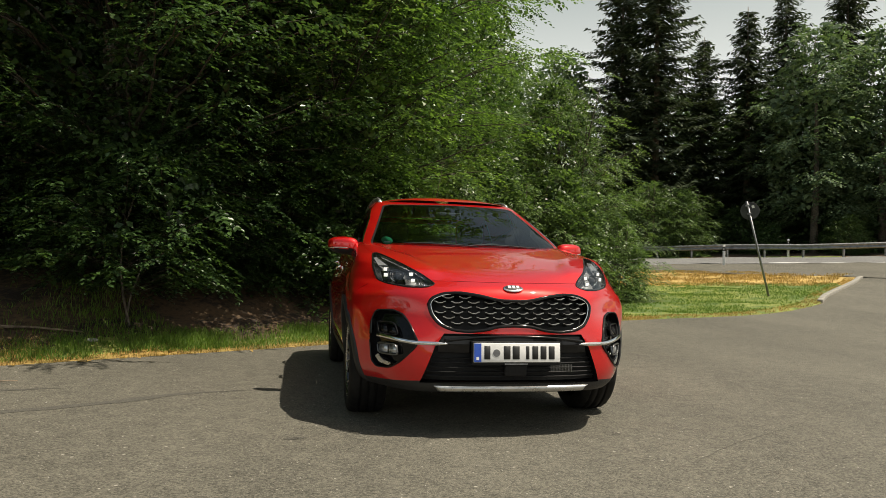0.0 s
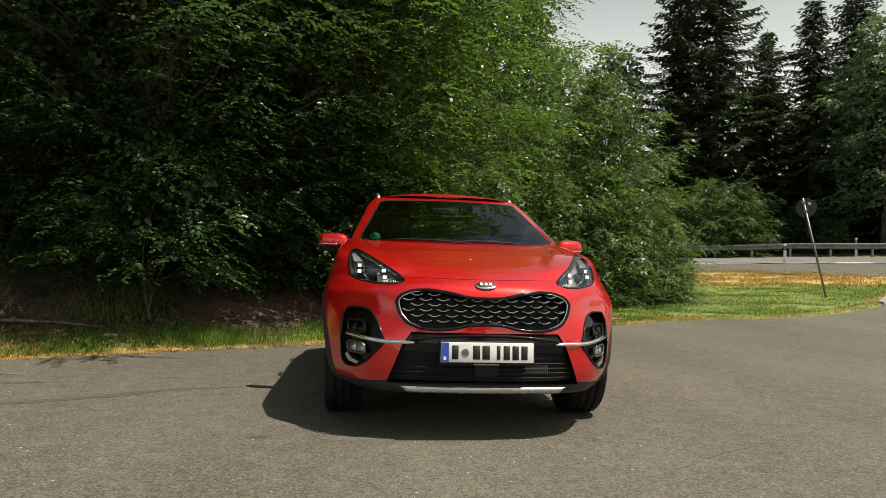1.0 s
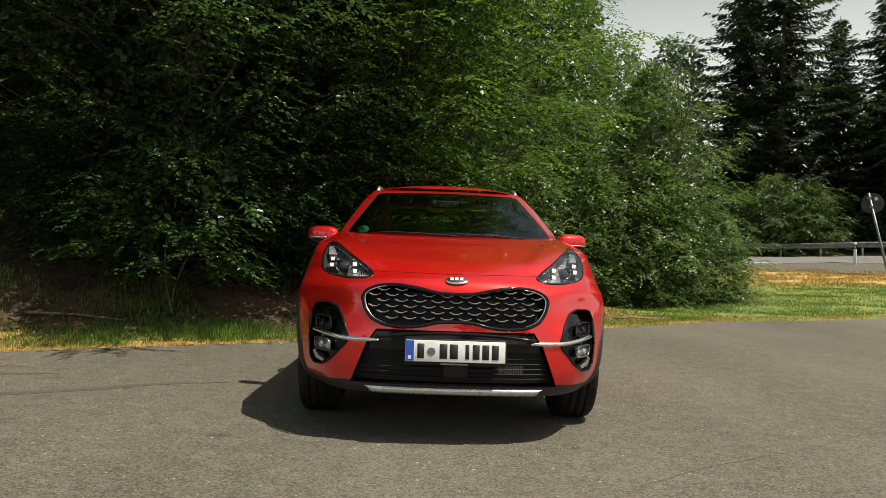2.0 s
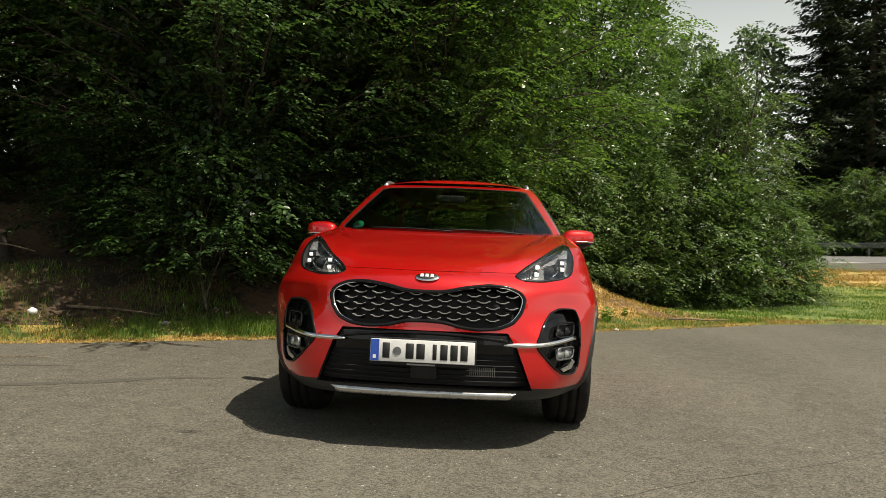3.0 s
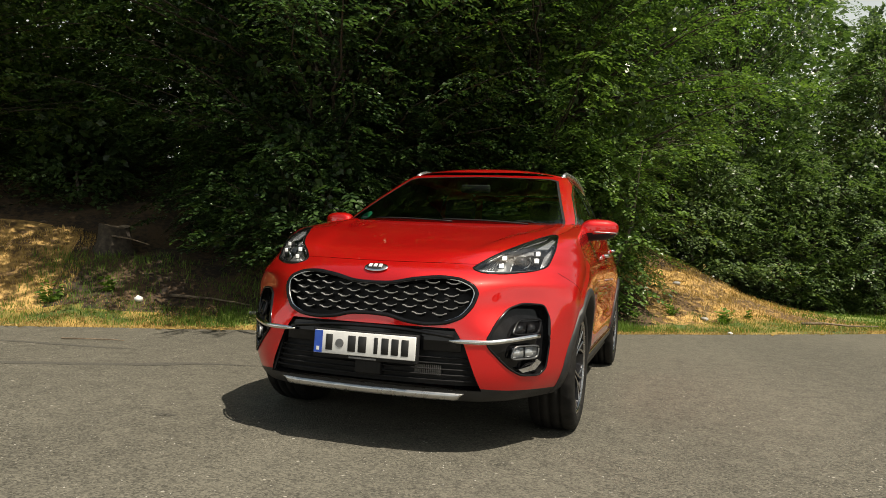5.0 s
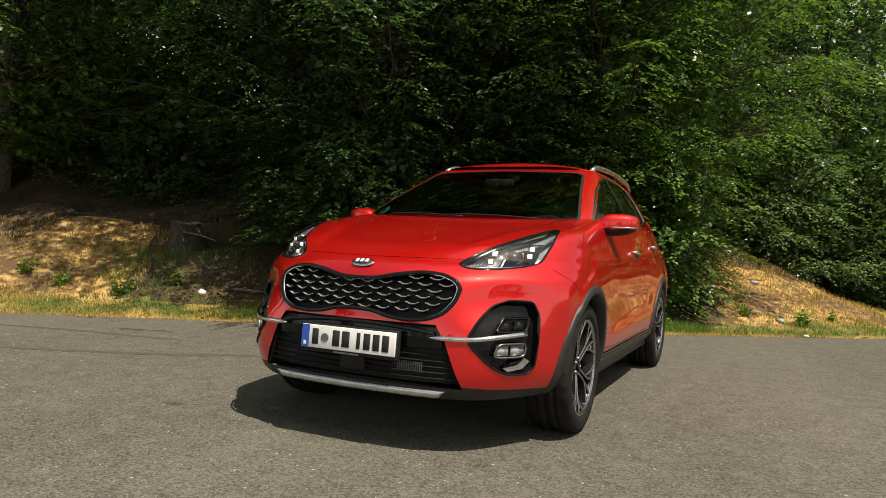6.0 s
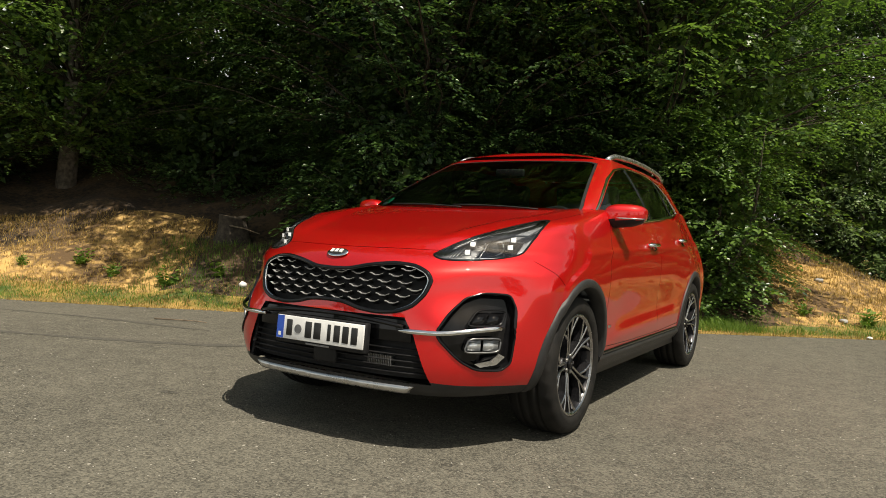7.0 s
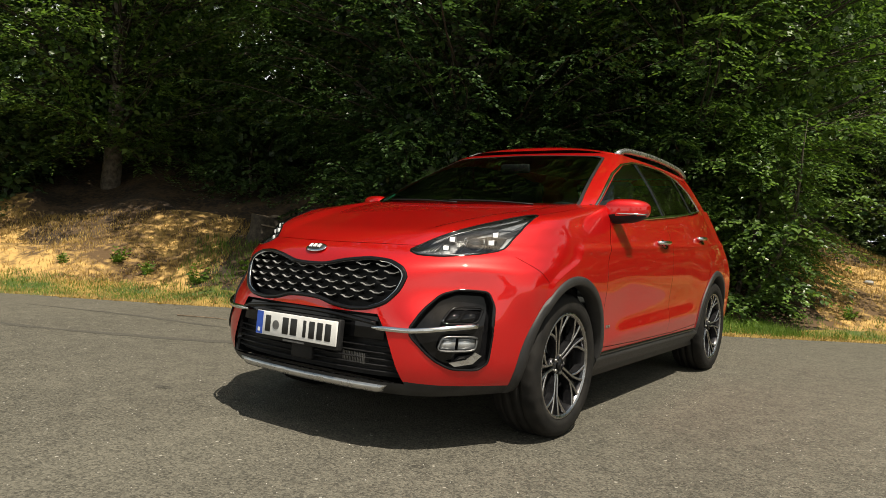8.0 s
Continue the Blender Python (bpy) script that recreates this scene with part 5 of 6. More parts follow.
WINDOW = [(-0.87, 1.125), (-0.53, 1.30), (-0.36, 1.385), (-0.16, 1.463), (0.08, 1.503), (0.30, 1.515), (0.75, 1.515), (1.10, 1.475), (1.30, 1.40), (1.42, 1.30), (1.44, 1.27), (1.1, 1.235), (0.5, 1.185), (-0.2, 1.13), (-0.6, 1.115)]
for zone in (left_zone, right_zone):
    part("side_window", lift(cabin, cut(cabin, WINDOW, (1, 2), zone)), SIDE_GLASS, car)
rear_bm = lift(cabin, cut(cabin, [(-0.55, 1.2), (0.55, 1.2), (0.48, 1.5), (-0.48, 1.5)], (0, 2), lambda c: c.y > 1.3))
part("rear_window", rear_bm, SIDE_GLASS, car)
part("pillar_frame", cabin, PAINT, car)
rb = bmesh.new()
rows = []
for i in range(41):
    u = i / 40
    row = []
    for k in range(-16, 17):
        v = k / 16
        yy = -0.19 + u * (1.74 + 0.19)
        xe = cabin_x(yy, 1.55) * (1 - 0.02 * u) * (min(1, (1 - (1 - min(1, (u + 0.0) / 0.06)) ** 4)) * 0.12 + 0.88)
        x = xe * v
        y0, y1 = screen_y(x, 1.55), back_y(x, 1.55)
        y = y0 + (y1 - y0) * u
        z = 1.55 + (ROOF_Z(y) - 1.55) * (1 - abs(v) ** 2.4)
        row.append(rb.verts.new((x, y, z)))
    rows.append(row)
grid_faces(rb, rows)
bmesh.ops.recalc_face_normals(rb, faces=rb.faces[:])
part("roof", rb, PAINT, car)

# window trim, pillars, glass surrounds
def on_cabin(y, z, sx, out=0.0):
    """A point on the cabin's flank, also where it rounds into the windscreen."""
    w = CABIN_W(z)
    x = cabin_x(y, z)
    if y < screen_y(w, z):
        lo_x, hi_x = 0.2, w
        for _ in range(26):
            mid_x = (lo_x + hi_x) / 2
            lo_x, hi_x = (mid_x, hi_x) if screen_y(mid_x, z) < y else (lo_x, mid_x)
        e = 0.004
        g = (screen_y(lo_x + e, z) - screen_y(lo_x - e, z)) / (2 * e)
        n = Vector((g, -1.0, 0)).normalized()
        return Vector((sx * (lo_x + out * n.x), y + out * n.y, z))
    return Vector((sx * (x + out), y, z))


def cabin_band(line, h, t, sx, bias=0.0):
    bm = bmesh.new()
    rows = []
    for k, (y, z) in enumerate(line):
        a_, b_ = line[max(0, k - 1)], line[min(len(line) - 1, k + 1)]
        n_ = Vector((-(b_[1] - a_[1]), b_[0] - a_[0])).normalized() * h / 2
        rows.append([bm.verts.new(on_cabin(y + f_ * n_.x, z + f_ * n_.y, sx, o_)) for f_, o_ in ((-1, -0.002), (-0.8, t), (0.8, t), (1, -0.002))])
    grid_faces(bm, rows)
    bmesh.ops.recalc_face_normals(bm, faces=bm.faces[:])
    return bm


for sx in (1, -1):
    part("window_strip", cabin_band([(-0.87, 1.120), (-0.6, 1.112), (-0.2, 1.124), (0.5, 1.177), (1.1, 1.227), (1.45, 1.262)], 0.019, 0.009, sx), CHROME, car, "chrome strip under the side windows")
    part("window_strip", cabin_band([(1.455, 1.265), (1.43, 1.31), (1.31, 1.405)], 0.016, 0.007, sx), CHROME, car, "chrome strip under the side windows")
    part("window_strip", cabin_band([(-0.885, 1.122), (-0.72, 1.212), (-0.54, 1.306), (-0.37, 1.392), (-0.17, 1.470), (0.08, 1.510), (0.30, 1.521), (0.75, 1.522), (1.10, 1.482), (1.31, 1.405)], 0.010, 0.006, sx), CHROME, car)
    part("door_pillar", cabin_band([(0.26, 1.165), (0.20, 1.35), (0.13, 1.51)], 0.085, 0.004, sx), BLACK_GLOSS, car, "gloss black centre pillar")
    part("window_divider", cabin_band([(1.06, 1.235), (1.00, 1.36), (0.93, 1.50)], 0.022, 0.004, sx), BLACK_PLASTIC, car)
    part("mirror_triangle", cabin_band([(-0.83, 1.135), (-0.66, 1.165), (-0.58, 1.18)], 0.085, 0.003, sx), BLACK_PLASTIC, car)
# dark edge of the windscreen
wi = [(a_ * 0.978, 1.30 + (b_ - 1.30) * 0.972) for a_, b_ in WSCREEN]
bm = bmesh.new()
n_ = len(WSCREEN)
dense_o, dense_i = [], []
for k in range(n_):
    for j in range(12):
        t_ = j / 12
        for src, dst in ((WSCREEN, dense_o), (wi, dense_i)):
            p_, q_ = src[k], src[(k + 1) % n_]
            x_, z_ = p_[0] + (q_[0] - p_[0]) * t_, p_[1] + (q_[1] - p_[1]) * t_
            dst.append(bm.verts.new((x_, screen_y(x_, z_) - 0.003, z_)))
grid_faces(bm, [dense_o, dense_i], close=True)
bmesh.ops.recalc_face_normals(bm, faces=bm.faces[:])
part("windscreen_border", bm, BLACK_PLASTIC, car)
# round emission sticker inside the glass
bm = bmesh.new()
c0 = Vector((-0.612, 0.0, 1.186))
ring_ = [bm.verts.new((c0.x + 0.040 * math.cos(a), screen_y(c0.x + 0.040 * math.cos(a), c0.z + 0.032 * math.sin(a)) + 0.004, c0.z + 0.032 * math.sin(a))) for a in np.linspace(0, 2 * math.pi, 28, endpoint=False)]
bm.faces.new(ring_)
part("sticker", bm, GREEN_STICKER, car, "round green sticker low on the windscreen")
bm = bmesh.new()
vs = [bm.verts.new((c0.x + a_, screen_y(c0.x + a_, c0.z + b_) + 0.002, c0.z + b_)) for a_, b_ in ((-0.022, -0.018), (0.020, -0.018), (0.020, -0.006), (-0.022, -0.006))]
bm.faces.new(vs)
part("sticker_field", bm, PLATE_WHITE, car)

# wipers
for xa, xb, zb_ in ((-0.50, 0.05, 1.155), (-0.02, 0.52, 1.15)):
    bm = bmesh.new()
    pts = []
    for k in range(9):
        x_ = xa + (xb - xa) * k / 8
        z_ = 1.168 - 0.014 * k / 8 + 0.006 * math.sin(math.pi * k / 8)
        pts.append((x_, screen_y(x_, z_) - 0.014, z_))
    tube(bm, pts, 0.005, 6)
    w_ = part("wiper", bm, BLACK_PLASTIC, car)

# roof rails
for sx in (1, -1):
    bm = bmesh.new()
    pts = []
    for k in range(25):
        u_ = k / 24
        y_ = -0.03 + 1.60 * u_
        lift_ = 0.034 * min(1, math.sin(math.pi * min(1, max(0, u_))) * 3.2) ** 0.7
        pts.append((sx * (0.575 - 0.03 * u_ ** 2), y_, 1.552 + 0.03 * math.sin(math.pi * u_) + lift_))
    tube(bm, pts, [0.017] * 25, 8, squash=1.2)
    part("roof_rail", bm, SATIN, car, "satin silver roof rail")

# door mirrors
for sx in (1, -1):
    mir = thing("door_mirror")
    mir.parent = car
    mir.matrix_local = Matrix.Translation((sx * 0.922, -0.675, 1.146))
    bm = bmesh.new()
    bmesh.ops.create_uvsphere(bm, u_segments=32, v_segments=20, radius=1)
    for v in bm.verts:
        x_, y_, z_ = v.co
        e_ = lambda q: math.copysign(abs(q) ** 0.72, q)
        v.co = (sx * (0.118 * e_(x_) + 0.0), 0.085 * (e_(y_) if y_ < 0 else 0.55 * e_(y_)) + 0.035 * (0.118 * e_(x_)) / 0.118, 0.068 * e_(z_) * (1 - 0.18 * x_) + 0.012 * x_)
    low = lift(bm, [f for f in bm.faces if f.calc_center_median().z < -0.026])
    part("cap", bm, PAINT, mir)
    part("lower_cap", low, BLACK_PLASTIC, mir)
    bm = bmesh.new()
    tube(bm, [(sx * x_, -0.083 + 0.035 * x_ / 0.118 + (0.0 if x_ < 0.07 else (x_ - 0.07) * 0.9), -0.018) for x_ in np.linspace(-0.03, 0.112, 10)], 0.0045, 6)
    part("indicator", bm, CHROME, mir, "clear indicator strip")
    bm = bmesh.new()
    tube(bm, [(sx * -0.06, 0.0, -0.045), (sx * -0.10, 0.0, -0.062), (sx * -0.15, -0.02, -0.058)], [0.030, 0.028, 0.032], 10, squash=0.5)
    part("foot", bm, BLACK_PLASTIC, mir)

# door handles
for doors, y_, z_ in ((door_f, 0.02, 0.985), (door_r, 0.98, 1.035)):
    for sx, d_ in doors:
        bm = bmesh.new()
        pts = [on_side(y_ + q_, z_ + 0.02 * q_, sx, o_) for q_, o_ in ((-0.11, 0.0), (-0.095, 0.022), (-0.05, 0.032), (0.05, 0.034), (0.095, 0.024), (0.11, 0.0))]
        tube(bm, pts, [0.010, 0.013, 0.014, 0.014, 0.013, 0.010], 8)
        part("handle", bm, CHROME, d_, "chrome door handle")
        bm = bmesh.new()
        vs = [bm.verts.new(on_side(y_ + 0.02 + 0.055 * math.cos(a), z_ - 0.012 + 0.030 * math.sin(a), sx, 0.002)) for a in np.linspace(0, 2 * math.pi, 20, endpoint=False)]
        bm.faces.new(vs)
        part("handle_recess", bm, BLACK_GLOSS, d_)

# ---- cabin inside ----
bm = bmesh.new()
rows = []
for y_, z_ in ((-1.05, 1.10), (-0.85, 1.135), (-0.6, 1.12), (-0.45, 1.05), (-0.42, 0.85)):
    rows.append([bm.verts.new((x_, y_ + 0.12 * x_ * x_, z_ - 0.03 * (x_ / 0.7) ** 2)) for x_ in np.linspace(-0.74, 0.74, 17)])
grid_faces(bm, rows)
part("dashboard", bm, CABIN, car)
bm = bmesh.new()
c0 = Vector((0.36, -0.42, 1.03))
tube(bm, [Matrix.Translation(c0) @ pose(0, 0, 0, 66, 0, 0) @ Vector((0.185 * math.cos(a), 0.185 * math.sin(a), 0)) for a in np.linspace(0, 2 * math.pi, 33)], 0.017, 8, caps=False)
for a in (0, math.pi, -math.pi / 2):
    tube(bm, [c0, Matrix.Translation(c0) @ pose(0, 0, 0, 66, 0, 0) @ Vector((0.18 * math.cos(a), 0.18 * math.sin(a), 0))], 0.022, 6)
part("steering_wheel", bm, BLACK_PLASTIC, car)
for x_ in (-0.37, 0.37):
    seat = thing("front_seat")
    seat.parent = car
    seat.matrix_local = Matrix.Translation((x_, 0.25, 0.55))
    b_ = rounded_box((-0.24, -0.05, 0.0), (0.24, 0.09, 0.66), 0.05, 3)
    bmesh.ops.transform(b_, matrix=pose(0, 0, 0, -16, 0, 0), verts=b_.verts[:])
    part("backrest", b_, SEAT, seat)
    b_ = rounded_box((-0.13, -0.05, 0.0), (0.13, 0.05, 0.19), 0.04, 3)
    bmesh.ops.transform(b_, matrix=Matrix.Translation((0, 0.24, 0.68)) @ pose(0, 0, 0, -8, 0, 0), verts=b_.verts[:])
    part("headrest", b_, SEAT, seat)
    part("cushion", rounded_box((-0.25, -0.52, -0.12), (0.25, 0.05, 0.02), 0.05, 3), SEAT, seat)
rear_seat = part("rear_seat", rounded_box((-0.62, 1.05, 0.50), (0.62, 1.25, 1.17), 0.06, 3), SEAT, car)
part("inner_mirror", rounded_box((-0.02 - 0.11, -0.33, 1.405), (-0.02 + 0.11, -0.30, 1.465), 0.012, 2), CABIN, car)
part("cabin_floor", rounded_box((-0.80, -1.0, 0.36), (0.80, 2.0, 0.42), 0.01, 1), CABIN, car)
part("parcel_floor", rounded_box((-0.70, 1.25, 1.0), (0.70, 2.0, 1.03), 0.01, 1), CABIN, car)
bm = bmesh.new()
box(bm, (-0.80, -1.06, 0.35), (0.80, -1.02, 1.08))
part("bulkhead", bm, CABIN, car)

# ---- wheels ----
def tyre_mesh():
    bm = bmesh.new()
    n = 90
    prof = [(0.252, -0.100), (0.264, -0.117), (0.278, -0.121), (0.305, -0.123), (0.330, -0.116), (0.343, -0.104), (0.349, -0.090), (0.352, -0.062), (0.352, -0.060), (0.345, -0.058), (0.345, -0.048), (0.3525, -0.046), (0.353, -0.012), (0.346, -0.010), (0.346, 0.002), (0.353, 0.004), (0.3525, 0.040), (0.345, 0.042), (0.345, 0.052), (0.352, 0.054), (0.352, 0.062), (0.349, 0.090), (0.343, 0.104), (0.330, 0.116), (0.305, 0.123), (0.297, 0.1225), (0.290, 0.1245), (0.278, 0.121), (0.264, 0.117), (0.252, 0.100)]
    rows = []
    for r, x in prof:
        rows.append([bm.verts.new((x, (r - (0.006 if k % 3 == 0 and 0.335 < r < 0.352 else 0)) * math.cos(2 * math.pi * k / n + 1.2 * x), (r - (0.006 if k % 3 == 0 and 0.335 < r < 0.352 else 0)) * math.sin(2 * math.pi * k / n + 1.2 * x))) for k in range(n)])
    grid_faces(bm, rows, close=True)
    bmesh.ops.recalc_face_normals(bm, faces=bm.faces[:])
    return bm


def spin(bm, prof, n=64):
    rows = [[bm.verts.new((x, r * math.cos(2 * math.pi * k / n), r * math.sin(2 * math.pi * k / n))) for k in range(n)] for r, x in prof]
    grid_faces(bm, rows, close=True)
    bmesh.ops.recalc_face_normals(bm, faces=bm.faces[:])
    return bm


def blade(bm, pts, width, x_top, x_low):
    """A spoke face along (r, angle) points with sloping flanks."""
    rows = []
    for k, (r, a) in enumerate(pts):
        w = width[k]
        c = Vector((0, r * math.cos(a), r * math.sin(a)))
        a0, a1 = pts[max(0, k - 1)], pts[min(len(pts) - 1, k + 1)]
        d = Vector((0, a1[0] * math.cos(a1[1]) - a0[0] * math.cos(a0[1]), a1[0] * math.sin(a1[1]) - a0[0] * math.sin(a0[1]))).normalized()
        t = Vector((0, -d.z, d.y))
        xt = x_top[k]
        rows.append([bm.verts.new(c + q * t + Vector((xo, 0, 0))) for q, xo in ((-w * 0.75, x_low), (-w / 2, xt - 0.003), (-w / 2 + 0.003, xt), (w / 2 - 0.003, xt), (w / 2, xt - 0.003), (w * 0.75, x_low))])
    for k, f in enumerate(grid_faces(bm, rows)):
        f.material_index = 1 if k % 5 in (0, 4) else 0
    bmesh.ops.recalc_face_normals(bm, faces=bm.faces[:])
    if sum(f.normal.x * f.calc_area() for f in bm.faces) < 0:
        bmesh.ops.reverse_faces(bm, faces=bm.faces[:])
    return bm


def wheel():
    w = thing("wheel")
    w.parent = car
    part("tyre", tyre_mesh(), RUBBER, w)
    rim = part("rim", spin(bmesh.new(), [(0.255, 0.102), (0.260, 0.108), (0.254, 0.113), (0.245, 0.108), (0.239, 0.085), (0.230, 0.02), (0.228, -0.10)]), ALLOY_DARK, w)
    part("rim_edge", spin(bmesh.new(), [(0.2605, 0.107), (0.258, 0.1140), (0.248, 0.1125), (0.242, 0.103)]), ALLOY, rim, "machined bright rim edge")
    bd = bmesh.new()
    bmesh.ops.create_cone(bd, cap_ends=True, segments=48, radius1=0.155, radius2=0.155, depth=0.025, matrix=pose(0.0, 0, 0, 0, 90, 0))
    part("brake_disc", bd, STEEL, w)
    part("caliper", rounded_box((-0.03, 0.075, -0.07), (0.035, 0.165, 0.09), 0.015, 2), STEEL, w)
    hub = bmesh.new()
    bmesh.ops.create_cone(hub, cap_ends=True, segments=32, radius1=0.062, radius2=0.045, depth=0.10, matrix=pose(0.025, 0, 0, 0, 90, 0))
    part("hub", hub, ALLOY_DARK, w)
    cap = bmesh.new()
    bmesh.ops.create_cone(cap, cap_ends=True, segments=28, radius1=0.029, radius2=0.027, depth=0.010, matrix=pose(0.082, 0, 0, 0, 90, 0))
    part("centre_cap", cap, BLACK_GLOSS, w)
    for k in range(5):
        a = 2 * math.pi * k / 5 + math.pi / 2
        for sgn in (-1, 1):
            pts = [(0.040, a + sgn * 0.30), (0.075, a + sgn * 0.17), (0.12, a + sgn * 0.12), (0.16, a + sgn * 0.11), (0.20, a + sgn * 0.13), (0.248, a + sgn * 0.17)]
            part("spoke", blade(bmesh.new(), pts, [0.016, 0.013, 0.011, 0.012, 0.012, 0.017], [0.072, 0.080, 0.086, 0.092, 0.099, 0.106], 0.045), [ALLOY, ALLOY_DARK], rim, "machined bright spoke with dark sides", smooth=False)
            pts = [(0.150, a + sgn * 0.13), (0.185, a + sgn * 0.25), (0.215, a + sgn * 0.36), (0.248, a + sgn * 0.46)]
            part("spoke_arm", blade(bmesh.new(), pts, [0.012, 0.013, 0.014, 0.020], [0.090, 0.096, 0.101, 0.106], 0.055), [ALLOY, ALLOY_DARK], rim, "machined bright spoke with dark sides", smooth=False)
        part("spoke_web", blade(bmesh.new(), [(0.04, a), (0.10, a), (0.17, a), (0.240, a)], [0.030, 0.024, 0.026, 0.060], [0.055, 0.060, 0.068, 0.080], 0.03), [ALLOY_DARK, ALLOY_DARK], rim)
        a2 = a + math.pi / 5
        nb = bmesh.new()
        bmesh.ops.create_cone(nb, cap_ends=True, segments=8, radius1=0.010, radius2=0.009, depth=0.02, matrix=Matrix.Translation((0.072, 0.043 * math.cos(a2), 0.043 * math.sin(a2))) @ pose(0, 0, 0, 0, 90, 0))
        part("wheel_bolt", nb, STEEL, w)
    return w


first = wheel()
for sx in (1, -1):
    for wy in (-WHEEL_Y, WHEEL_Y):
        m_ = pose(sx * 0.792, wy, 0.352, 20 if wy < 0 else 55, 0, 0 if sx > 0 else 180)
        if sx > 0 and wy < 0:
            first.matrix_local = m_
        else:
            copy_thing(first, m_)
ub = bmesh.new()
box(ub, (-0.55, -2.05, 0.265), (0.55, 2.0, 0.34))
box(ub, (-0.30, -1.7, 0.20), (0.30, 1.9, 0.27))
box(ub, (-0.74, -0.9, 0.245), (0.74, 0.9, 0.34))
part("underbody", ub, CABIN, car, smooth=False)


# ---- grass, straw and small things ----
def blades(name, rng, n, place, lo, hi, width, material, label, lean=0.5):
    """Single blades of grass as one sheet of many."""
    V, F = np.zeros((n * 5, 3)), np.zeros((n * 3, 3), dtype=int)
    for i in range(n):
        x, y = place(rng)
        z = land(x, y) - 0.012
        h = rng.uniform(lo, hi)
        a = rng.uniform(0, 2 * math.pi)
        b = rng.uniform(0, 2 * math.pi)
        l = rng.uniform(0.1, lean) * h
        wx, wy = width * math.cos(a), width * math.sin(a)
        dx, dy = l * math.cos(b), l * math.sin(b)
        hz = math.sqrt(max(0.02 * h * h, h * h - l * l))
        V[5 * i:5 * i + 5] = ((x - wx, y - wy, z), (x + wx, y + wy, z), (x + 0.35 * dx + 0.7 * wx, y + 0.35 * dy + 0.7 * wy, z + 0.6 * hz), (x + 0.35 * dx - 0.7 * wx, y + 0.35 * dy - 0.7 * wy, z + 0.6 * hz), (x + dx, y + dy, z + hz))
        k = 5 * i
        F[3 * i:3 * i + 3] = ((k, k + 1, k + 2), (k, k + 2, k + 3), (k + 3, k + 2, k + 4))
    ob = array_object(name, V, F, material)
    return tagged(ob, label, "grass", kind="stuff")


def verge(s0, s1, d0, d1, clump, power=1.0, near=-200.0, far=-0.3):
    def place(rng):
        while True:
            s, q = rng.uniform(s0, s1), rng.uniform(0, 1) ** power
            d = edge_bend(s) + d0 + (d1 - d0) * q
            x, y = from_sd(s, d)
            if not near < (x - R0.x) * RN.x + (y - R0.y) * RN.y < far:
                continue
            if noise.noise((x * 1.1, y * 1.1, clump)) + 0.5 * noise.noise((x * 4, y * 4, clump)) > rng.uniform(-0.55, 0.45):
                return x, y
    return place


rng_g = np.random.default_rng(77)
blades("green_grass", rng_g, 26000, verge(-13, 6, 0.10, 1.05, 1.5), 0.02, 0.085, 0.0035, GRASS, "short green grass on the verge", 0.7)
blades("verge_grass", rng_g, 13000, verge(-5.0, 0.9, 0.18, 0.95, 6.5), 0.04, 0.14, 0.0035, GRASS, "green grass on the shaded verge", 0.75)
for s0_, s1_, d1_, n_ in ((-13, -4.6, 1.1, 15000), (-4.6, 1.8, 0.42, 7000), (1.8, 7, 1.1, 9000)):
    blades("dry_grass", rng_g, n_, verge(s0_, s1_, -0.03, d1_, 8.5, 1.6), 0.015, 0.06, 0.004, STRAW, "dry yellow grass along the asphalt edge", 0.95)
blades("bank_straw", rng_g, 16000, verge(-14, -6.3, 0.7, 3.1, 4.5), 0.03, 0.10, 0.005, STRAW, "flattened straw on the bank", 1.0)
blades("bank_straw", rng_g, 12000, verge(1.6, 5.5, 0.7, 4.0, 4.5), 0.03, 0.10, 0.005, STRAW, "flattened straw on the bank", 1.0)
blades("shaded_grass", rng_g, 3500, verge(-7.0, -3.2, 1.0, 2.4, 3.5), 0.04, 0.14, 0.004, GRASS, "long green grass in the shade by the stump", 0.7)
blades("meadow_grass", rng_g, 30000, verge(4.5, 21, 0.3, 6.0, 2.5, 1.0, -200.0, -11.6), 0.025, 0.08, 0.008, GRASS, "green grass on the island by the road", 0.8)
blades("meadow_straw", rng_g, 24000, verge(6, 23, 0.6, 14.0, 9.5, 1.0, -12.6), 0.05, 0.12, 0.012, STRAW, "tall dry grass on the island by the road", 0.9)
blades("dry_grass", rng_g, 7000, verge(6, 21, -0.05, 0.45, 5.5), 0.02, 0.06, 0.008, STRAW, "dry yellow grass along the asphalt edge", 0.95)


def herb(s, d, size, seed):
    rng = np.random.default_rng(seed)
    v, f = spray(rng, 0.14, 9, 0.06, 0.035, 6, 70, -0.5)
    n = 9
    V, F = place_sprays([(v, f)], rng, np.zeros((n, 3)), rng.uniform(0, 6.28, n), rng.uniform(0.3, 1.2, n), rng.uniform(-0.5, 0.5, n), rng.uniform(0.8, 1.3, n))
    ob = array_object("weed", V, F, GRASS)
    stand_sd(ob, s, d, 0, size)
    return tagged(ob, "small green weed on the dry bank", "weed", "weeds on the bank")


for k, (s_, d_) in enumerate(((-7.35, 1.75), (-7.9, 2.0), (-6.5, 1.3), (-5.9, 1.5), (-8.6, 1.9), (3.2, 1.0), (1.9, 1.1), (2.6, 0.8))):
    herb(s_, d_, 1.0 + 0.3 * math.sin(k), 200 + k)

